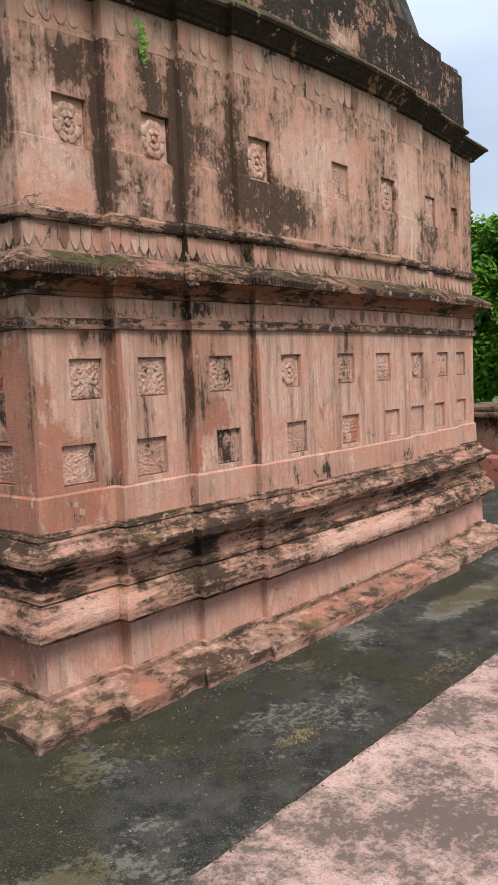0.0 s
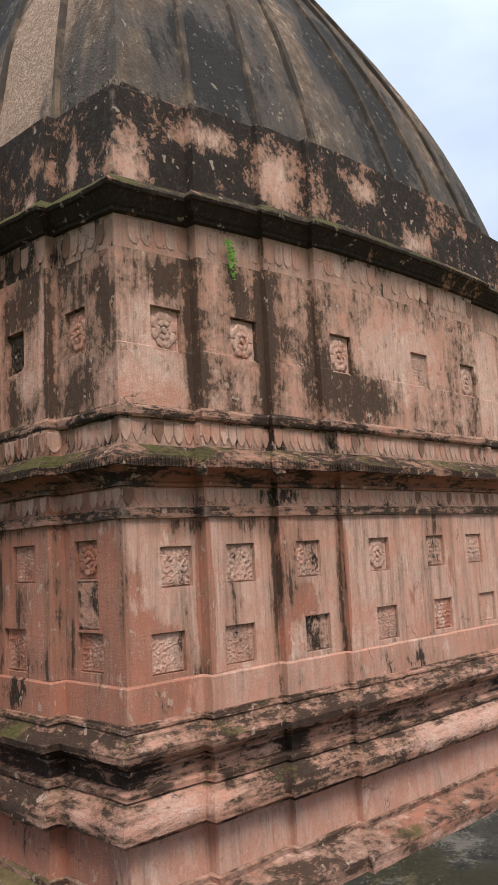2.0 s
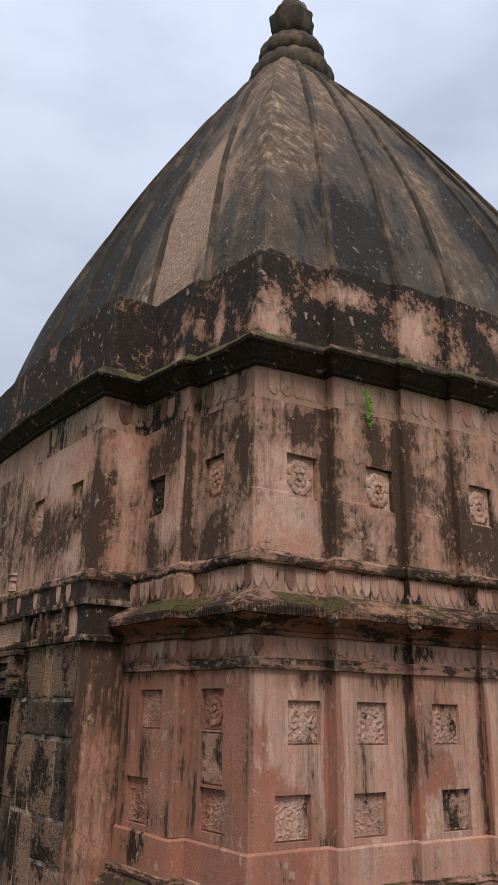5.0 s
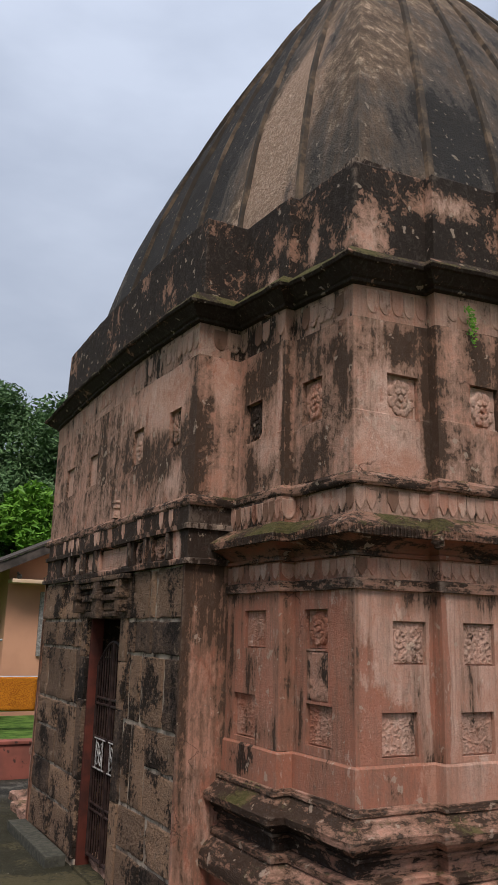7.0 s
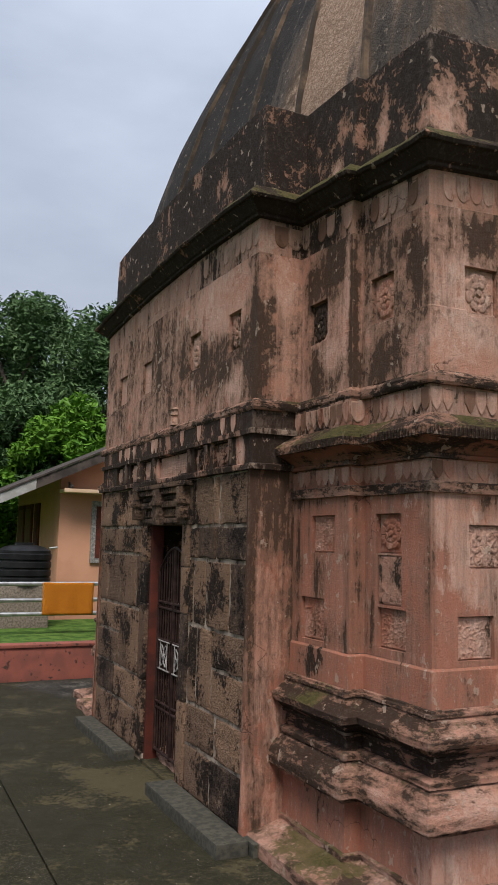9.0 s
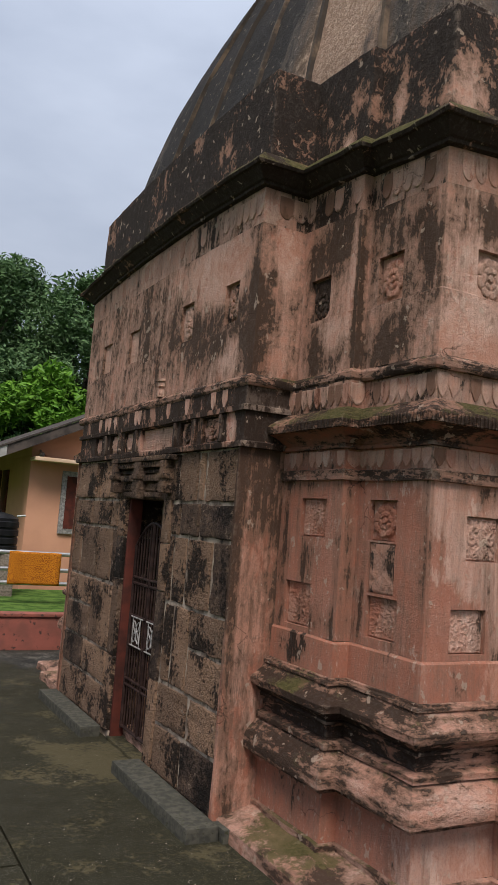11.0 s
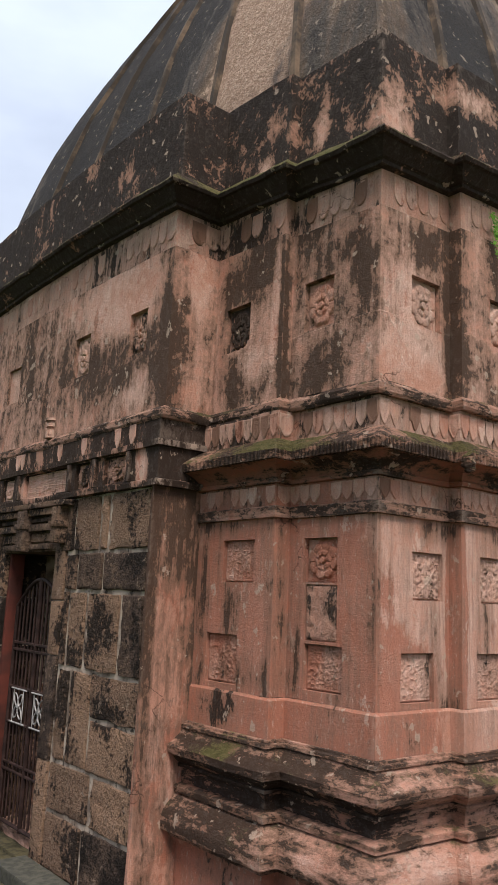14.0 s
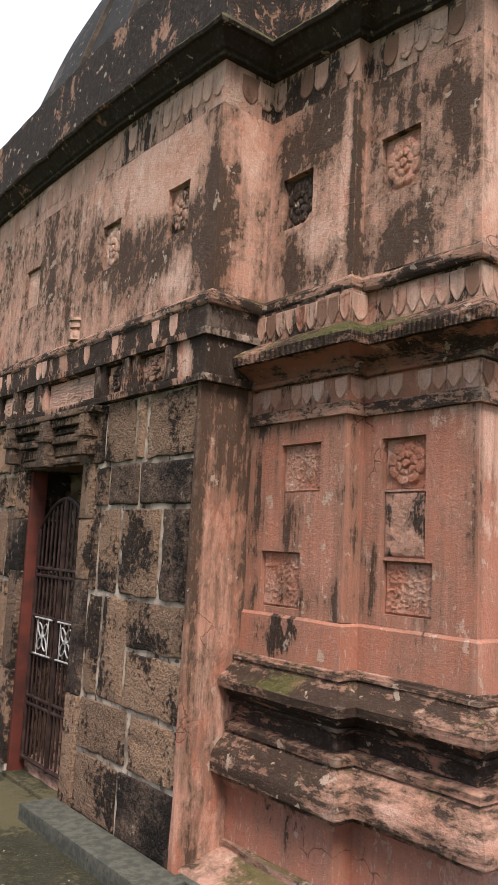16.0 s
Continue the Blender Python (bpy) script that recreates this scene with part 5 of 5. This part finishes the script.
def house():
    h = thing("house", "peach-painted single-storey house with a dark sloping roof", "house")
    slope, xe, ze, xr = 0.467, -0.95, 2.50, 3.6
    zr = ze + slope * (xr - xe)
    part("wall", box_bm(0.62, 6.6, 12.0, 16.7, -0.06, 2.85, 0.01), M_PEACH, h)
    bm = bmesh.new()
    zc = ze + slope * (0.62 - xe) - 0.16
    vs = [bm.verts.new(v) for v in ((0.62, 12.0, 2.85), (6.6, 12.0, 2.85), (6.6, 12.0, zc), (xr, 12.0, zr - 0.16), (0.62, 12.0, zc))]
    bm.faces.new(vs)
    ext = bmesh.ops.extrude_face_region(bm, geom=list(bm.faces))
    for v in (q for q in ext["geom"] if isinstance(q, bmesh.types.BMVert)):
        v.co.y += 0.2
    bmesh.ops.recalc_face_normals(bm, faces=bm.faces)
    part("gable", bm, M_PEACH, h)
    part("wall_plate", box_bm(0.622, 0.82, 12.2, 16.7, 2.85, zc, 0.0), M_PEACH, h)

    def sloped(name, xa, xb, ya, yb, drop, thick, mat, label=""):
        bm = bmesh.new()
        ring = []
        for y in (ya, yb):
            za, zb = zr - slope * abs(xa - xr) - drop, zr - slope * abs(xb - xr) - drop
            ring += [bm.verts.new((xa, y, za)), bm.verts.new((xb, y, zb)), bm.verts.new((xb, y, zb + thick)), bm.verts.new((xa, y, za + thick))]
        for f in ((0, 1, 2, 3), (7, 6, 5, 4), (0, 4, 5, 1), (1, 5, 6, 2), (2, 6, 7, 3), (3, 7, 4, 0)):
            bm.faces.new([ring[k] for k in f])
        bmesh.ops.recalc_face_normals(bm, faces=bm.faces)
        return part(name, bm, mat, h, label)

    for xa, xb in ((xe, xr), (xr, 8.1)):
        roof = sloped("roof", xa, xb, 11.48, 17.3, 0.0, 0.035, M_TIN, "dark sheet roof")
    sloped("verge_board", xe, 0.06, 11.50, 11.53, 0.19, 0.185, M_PALEWOOD, "pale grey verge board")
    sloped("verge_board", 0.065, xr, 11.50, 11.53, 0.19, 0.185, M_TIN)
    for k in range(3):
        y = 12.6 + 1.6 * k
        sloped("rafter", xe + 0.05, 0.62, y, y + 0.07, 0.11, 0.10, M_TIN)
    part("eave_board", box_bm(xe + 0.01, xe + 0.04, 11.54, 17.2, ze - 0.18, ze - 0.005), M_PALEWOOD, h, "pale grey eave board")
    part("sunshade", box_bm(0.60, 3.2, 11.55, 11.995, 2.75, 2.82, 0.01), M_CREAM, h, "cream concrete sunshade over the window")
    win = part("window", box_bm(1.24, 2.5, 11.95, 12.02, 1.42, 2.62, 0.008), M_WHITE, h, "grey-white framed window")
    for x0, x1 in ((1.33, 1.83), (1.91, 2.41)):
        part("pane", box_bm(x0, x1, 11.940, 11.948, 1.52, 2.52), M_REDWOOD, win, "maroon window pane")
    for y0, y1, m in ((13.87, 14.40, M_REDWOOD), (14.65, 15.5, M_SHUTTER), (15.6, 16.45, M_SHUTTER)):
        w = part("shutter", box_bm(0.585, 0.63, y0, y1, 0.9, 2.62, 0.008), M_REDWOOD, h, "brown window shutter")
        part("shutter_panel", box_bm(0.575, 0.584, y0 + 0.09, y1 - 0.09, 1.0, 2.52, 0.004), m, w)
    lamp = part("lamp", rod(bmesh.new(), (0.78, 11.88, 2.90), (0.78, 12.0, 2.96), 0.02, 10), M_WHITE, h)
    bulb = bmesh.new()
    bmesh.ops.create_uvsphere(bulb, u_segments=14, v_segments=10, radius=0.05, matrix=Matrix.Translation((0.78, 11.86, 2.88)))
    part("bulb", bulb, M_WHITE, lamp)


house()


def leaf_cloud(rng, clumps, per, size):
    """Many small bent leaves in uneven clumps."""
    verts, faces = [], []
    for c, r in clumps:
        for _ in range(per):
            d = Vector((rng.gauss(0, 1), rng.gauss(0, 1), rng.gauss(0, 0.75)))
            p = c + d.normalized() * r * rng.random() ** 0.4
            a = Vector((rng.gauss(0, 1), rng.gauss(0, 1), rng.gauss(-0.3, 0.6))).normalized()
            b = a.cross(Vector((rng.gauss(0, 1), rng.gauss(0, 1), rng.gauss(0, 1)))).normalized()
            s = size * rng.uniform(0.6, 1.3)
            k = len(verts)
            up = a.cross(b) * s * 0.15
            verts += [p - a * s, p + b * s * 0.42 + up, p + a * s, p - b * s * 0.42 + up]
            faces += [(k, k + 1, k + 2), (k, k + 2, k + 3)]
    return verts, faces


def tree(x, y, high, wide, seed, mat, label, size=0.12, per=85, clumps=46, low=0.3):
    rng = random.Random(seed)
    t = thing("tree", label, "tree", at=(0, 0, 0))
    bm = bmesh.new()
    top = Vector((x, y, high * 0.75))
    prev, pr = Vector((x, y, -0.1)), high * 0.022
    for k in range(1, 7):
        p = Vector((x + rng.uniform(-0.12, 0.12) * k * 0.4, y + rng.uniform(-0.12, 0.12) * k * 0.4, high * 0.78 * k / 6))
        r = pr * 0.84
        bmesh.ops.create_cone(bm, cap_ends=False, segments=10, radius1=pr, radius2=r, depth=(p - prev).length * 1.02, matrix=Matrix.Translation((p + prev) / 2) @ (p - prev).to_track_quat("Z", "Y").to_matrix().to_4x4())
        prev, pr = p, r
    trunk = part("trunk", bm, M_BARK, t)
    cl = []
    for k in range(clumps):
        a = rng.uniform(0, 2 * math.pi)
        zf = rng.uniform(low, 1.0)
        span = wide * math.sin(math.pi * min(1, (zf - low) / (1.02 - low)) ** 0.75) ** 0.6
        rr = span * math.sqrt(rng.random())
        c = Vector((x + rr * math.cos(a), y + rr * math.sin(a), high * zf))
        cl.append((c, rng.uniform(0.5, 1.0) * wide * 0.34))
        if k % 4 == 0:
            base = Vector((x, y, high * max(0.25, zf - 0.25)))
            limb = bmesh.new()
            m = Matrix.Translation((base + c) / 2) @ (c - base).to_track_quat("Z", "Y").to_matrix().to_4x4()
            bmesh.ops.create_cone(limb, cap_ends=False, segments=7, radius1=high * 0.008, radius2=high * 0.003, depth=(c - base).length, matrix=m)
            part("limb", limb, M_BARK, trunk)
    v, f = leaf_cloud(rng, cl, per, size)
    crown = mesh_part("crown", v, f, mat, t)
    return t


for n, (x, y, hgt, wid, m, lab) in enumerate((
        (1.2, 24, 10.0, 2.6, M_LEAF, "tall dark green tree behind the house"),
        (4.6, 23, 9.6, 2.6, M_LEAF, "tall dark green tree behind the house"),
        (7.8, 25, 10.2, 2.8, M_LEAF, "tall dark green tree behind the house"),
        (-1.8, 27, 9.8, 2.8, M_LEAF, "tall dark green tree behind the house"),
        (10.8, 22, 9.5, 2.8, M_LEAF, "tall dark green tree behind the house"),
        (2.6, 20, 5.6, 1.9, M_LEAF_LIGHT, "small bright green tree behind the roof"),
        (2.9, 26, 10.4, 2.6, M_LEAF, "tall dark green tree behind the house"),
        (1.5, 21, 6.2, 1.8, M_LEAF, "leafy green tree beside the house"),
        (-0.2, 19, 3.6, 1.6, M_LEAF_LIGHT, "low bright green bush beside the house"),
        (0.0, 30, 8.0, 3.2, M_LEAF, "dark green tree at the back of the grove"),
        (5.5, 31, 8.0, 3.2, M_LEAF, "dark green tree at the back of the grove"),
        (21.0, 8.0, 6.4, 2.3, M_LEAF_LIGHT, "leafy light green tree beyond the temple court"),
        (24.0, 10.5, 7.6, 2.8, M_LEAF, "dark green tree beyond the temple court"),
        (27.0, 9.0, 6.5, 3.0, M_LEAF, "dark green tree beyond the temple court"),
        (21.5, 5.2, 6.8, 2.0, M_LEAF_LIGHT, "leafy light green tree beyond the temple court"))):
    tree(x, y, hgt, wid, 40 + n, m, lab, 0.105 if m is M_LEAF else 0.13, 330, 76, 0.12 if x > 15 or y > 28 else 0.25)


def shrine():
    s = thing("shrine", "small dark carved stone shrine on a red wall", "shrine")
    part("base", box_bm(9.3, 11.6, 1.2, 2.6, -0.06, 0.42, 0.02, 2, 0.01), M_REDWALL, s)
    part("body", box_bm(9.75, 11.2, 1.45, 2.4, 0.42, 1.02, 0.03, 2, 0.012), M_STONE, s)
    for z in (0.50, 0.75):
        part("panel", box_bm(9.85, 11.1, 1.425, 1.452, z, z + 0.17, 0.01), M_REDWALL, s)
        for k in range(4):
            bm = bmesh.new()
            bmesh.ops.create_uvsphere(bm, u_segments=12, v_segments=8, radius=0.06, matrix=Matrix.Translation((10.02 + 0.3 * k, 1.42, z + 0.085)) @ Matrix.Diagonal((1, 0.3, 1, 1)))
            part("boss", bm, M_STONE, s)
    verts, faces, seg = [], [], 4
    bm = box_bm(9.65, 11.3, 1.38, 2.48, 1.02, 1.10, 0.03)
    box_bm(9.8, 11.15, 1.5, 2.36, 1.10, 1.2, 0.05, bm=bm)
    part("roof", bm, M_STONE, s)


shrine()


def far_fence():
    t = thing("far_fence", "grey pipe fence at the far side of the court", "railing")
    for z in (0.45, 0.85):
        part("pipe", rod(bmesh.new(), (13.0, -2.0, z), (13.0, 9.0, z), 0.03, 8), M_PIPE, t)
    for y in (-1, 1.5, 4, 6.5, 8.8):
        part("post", rod(bmesh.new(), (13.0, y, -0.06), (13.0, y, 0.9), 0.035, 8), M_PIPE, t)


far_fence()


# ---------------------------------------------------------------- small things
def fern():
    rng = random.Random(3)
    t = thing("small_plant", "small green fern rooted in the frieze under the cornice", "plant")
    for k in range(5):
        verts, faces = [], []
        x, z = 0.80 + k * 0.012, 3.98
        for j in range(10):
            x += rng.uniform(-0.012, 0.014)
            z -= rng.uniform(0.012, 0.028)
            if k < 2:
                z += 0.03 if j < 3 else 0
            for sgn in (-1, 1):
                s = rng.uniform(0.008, 0.018)
                p = Vector((x, -0.115 - rng.uniform(0, 0.02), z))
                q = len(verts)
                verts += [p, p + Vector((sgn * s, -0.006, s * 0.5)), p + Vector((sgn * s * 1.7, -0.01, -s * 0.2)), p + Vector((sgn * s * 0.8, -0.004, -s * 0.5))]
                faces.append((q, q + 1, q + 2, q + 3))
        mesh_part("frond", verts, faces, M_LEAF_LIGHT, t)


fern()


def litter():
    rng = random.Random(11)

    def heap(name, n, cx, cy, sx, sy, size, mat, label, z=0.006):
        verts, faces = [], []
        for _ in range(n):
            x, y = rng.gauss(cx, sx), rng.gauss(cy, sy)
            if x > -0.42 and y > -0.5:
                continue
            a, s = rng.uniform(0, 6.28), size * rng.uniform(0.5, 1.4)
            k = len(verts)
            c, d = math.cos(a) * s, math.sin(a) * s
            h = z + rng.uniform(0, 0.012)
            verts += [(x - c, y - d, h), (x + d * 0.5, y - c * 0.5, h + 0.006), (x + c, y + d, h), (x - d * 0.5, y + c * 0.5, h + 0.006)]
            faces.append((k, k + 1, k + 2, k + 3))
        tagged(mesh_part(name, verts, faces, mat), label, "litter", kind="stuff")

    heap("dry_leaves", 320, 0.62, -1.28, 0.09, 0.035, 0.006, M_DRY, "thin drift of dry yellow leaves on the apron")
    heap("dry_leaves", 220, 1.9, -1.48, 0.16, 0.04, 0.006, M_DRY, "thin drift of dry yellow leaves on the apron")
    heap("plaster_crumbs", 130, 1.8, -0.95, 1.6, 0.35, 0.006, M_FLAKE, "scattered pale crumbs of fallen plaster")
    heap("joint_soil", 900, 1.2, -1.632, 1.6, 0.018, 0.009, M_SOIL, "line of dark soil and crumbs in the slab joint", 0.004)
    heap("foot_crumbs", 420, 2.2, -0.545, 1.4, 0.035, 0.006, M_FLAKE, "fallen plaster crumbs along the temple foot")
    heap("plaster_crumbs", 120, -1.1, 0.6, 0.5, 0.7, 0.007, M_FLAKE, "scattered pale crumbs of fallen plaster")


litter()


# ---------------------------------------------------------------- carved leaves of the friezes, each its own piece
def leaf_mesh(name, wide, high, deep, point, seed):
    """A hanging tongue with a sunk rim; point: 0 rounded end, 1 drawn to a tip."""
    rng = random.Random(seed)
    ring = [(-0.5, 0.5), (0.0, 0.5), (0.5, 0.5), (0.5, 0.1)]
    for k in range(9):
        a = math.pi * k / 8
        w = math.cos(a) * 0.5
        drop = math.sin(a) ** (1.0 + 1.3 * point)
        ring.append((w * (1 - 0.25 * point * math.sin(a)), -0.1 - 0.4 * drop))
    ring.append((-0.5, 0.1))
    verts, n = [], len(ring)
    for inset, d in ((1.0, 0.0), (0.94, deep * 0.8), (0.80, deep), (0.66, deep * 0.72), (0.3, deep * 0.9)):
        for u, v in ring:
            verts.append((u * inset * wide + rng.uniform(-0.0015, 0.0015), -d, v * (1 - (1 - inset) * 0.7) * high + rng.uniform(-0.0015, 0.0015)))
    faces = [(r * n + i, r * n + (i + 1) % n, (r + 1) * n + (i + 1) % n, (r + 1) * n + i) for r in range(4) for i in range(n)]
    faces.append(tuple(4 * n + i for i in range(n)))
    me = bpy.data.meshes.new(name)
    me.from_pydata(verts, [], [f[::-1] for f in faces])
    me.materials.append(M_LEAFWORK)
    me.shade_smooth()
    me.set_sharp_from_angle(angle=radians(40))
    return me


def set_leaves(parent, plan, off, z, pitch, meshes, seed, lost):
    """Leaves in a row along each seen edge of the plan; some have fallen."""
    rng = random.Random(seed)
    n = len(plan)
    for i in range(n):
        p, q = plan[i], plan[(i + 1) % n]
        length = math.hypot(q[0] - p[0], q[1] - p[1])
        if not seen_edge(p, q) or length < pitch * 0.85:
            continue
        nx, ny = edge_normal(p, q)
        count = max(1, round(length / pitch))
        for k in range(count):
            if rng.random() < lost:
                continue
            f, g = k / count, (k + 1) / count
            a = Vector((p[0] + (q[0] - p[0]) * f, p[1] + (q[1] - p[1]) * f, 0))
            b = Vector((p[0] + (q[0] - p[0]) * g, p[1] + (q[1] - p[1]) * g, 0))
            a.z, b.z = bowed(a.x, a.y, z), bowed(b.x, b.y, z)
            d = (b - a).normalized()
            m = Matrix.Identity(4)
            out = Vector((nx, ny, 0))
            for r in range(3):
                m[r][0], m[r][1], m[r][2] = d[r] * (b - a).length / pitch, -out[r], (0, 0, 1)[r]
                m[r][3] = ((a + b) / 2 + out * (off + rng.uniform(-0.002, 0.001)))[r]
            ob = new("leaf", rng.choice(meshes))
            ob.parent = parent
            ob.matrix_world = m


SMALL = [leaf_mesh("small_leaf", 0.072, 0.100, 0.008, p, k) for k, p in enumerate((0.9, 0.9, 0.5))]
MEDIUM = [leaf_mesh("medium_leaf", 0.075, 0.135, 0.009, p, k + 5) for k, p in enumerate((0.8, 0.4, 1.0))]
TONGUE = [leaf_mesh("tongue_leaf", 0.096, 0.158, 0.007, p, k + 9) for k, p in enumerate((0.1, 0.0, 0.2))]
set_leaves(low_frieze, LOWER, 0.006, 2.322, 0.075, SMALL, 1, 0.10)
set_leaves(mid_frieze, LOWER, -0.002, 2.712, 0.078, MEDIUM, 2, 0.10)
set_leaves(top_frieze, UPPER, 0.0, 3.93, 0.102, TONGUE, 3, 0.38)
set_leaves(porch_frieze, PORCH, -0.006, 2.732, 0.092, MEDIUM, 4, 0.6)
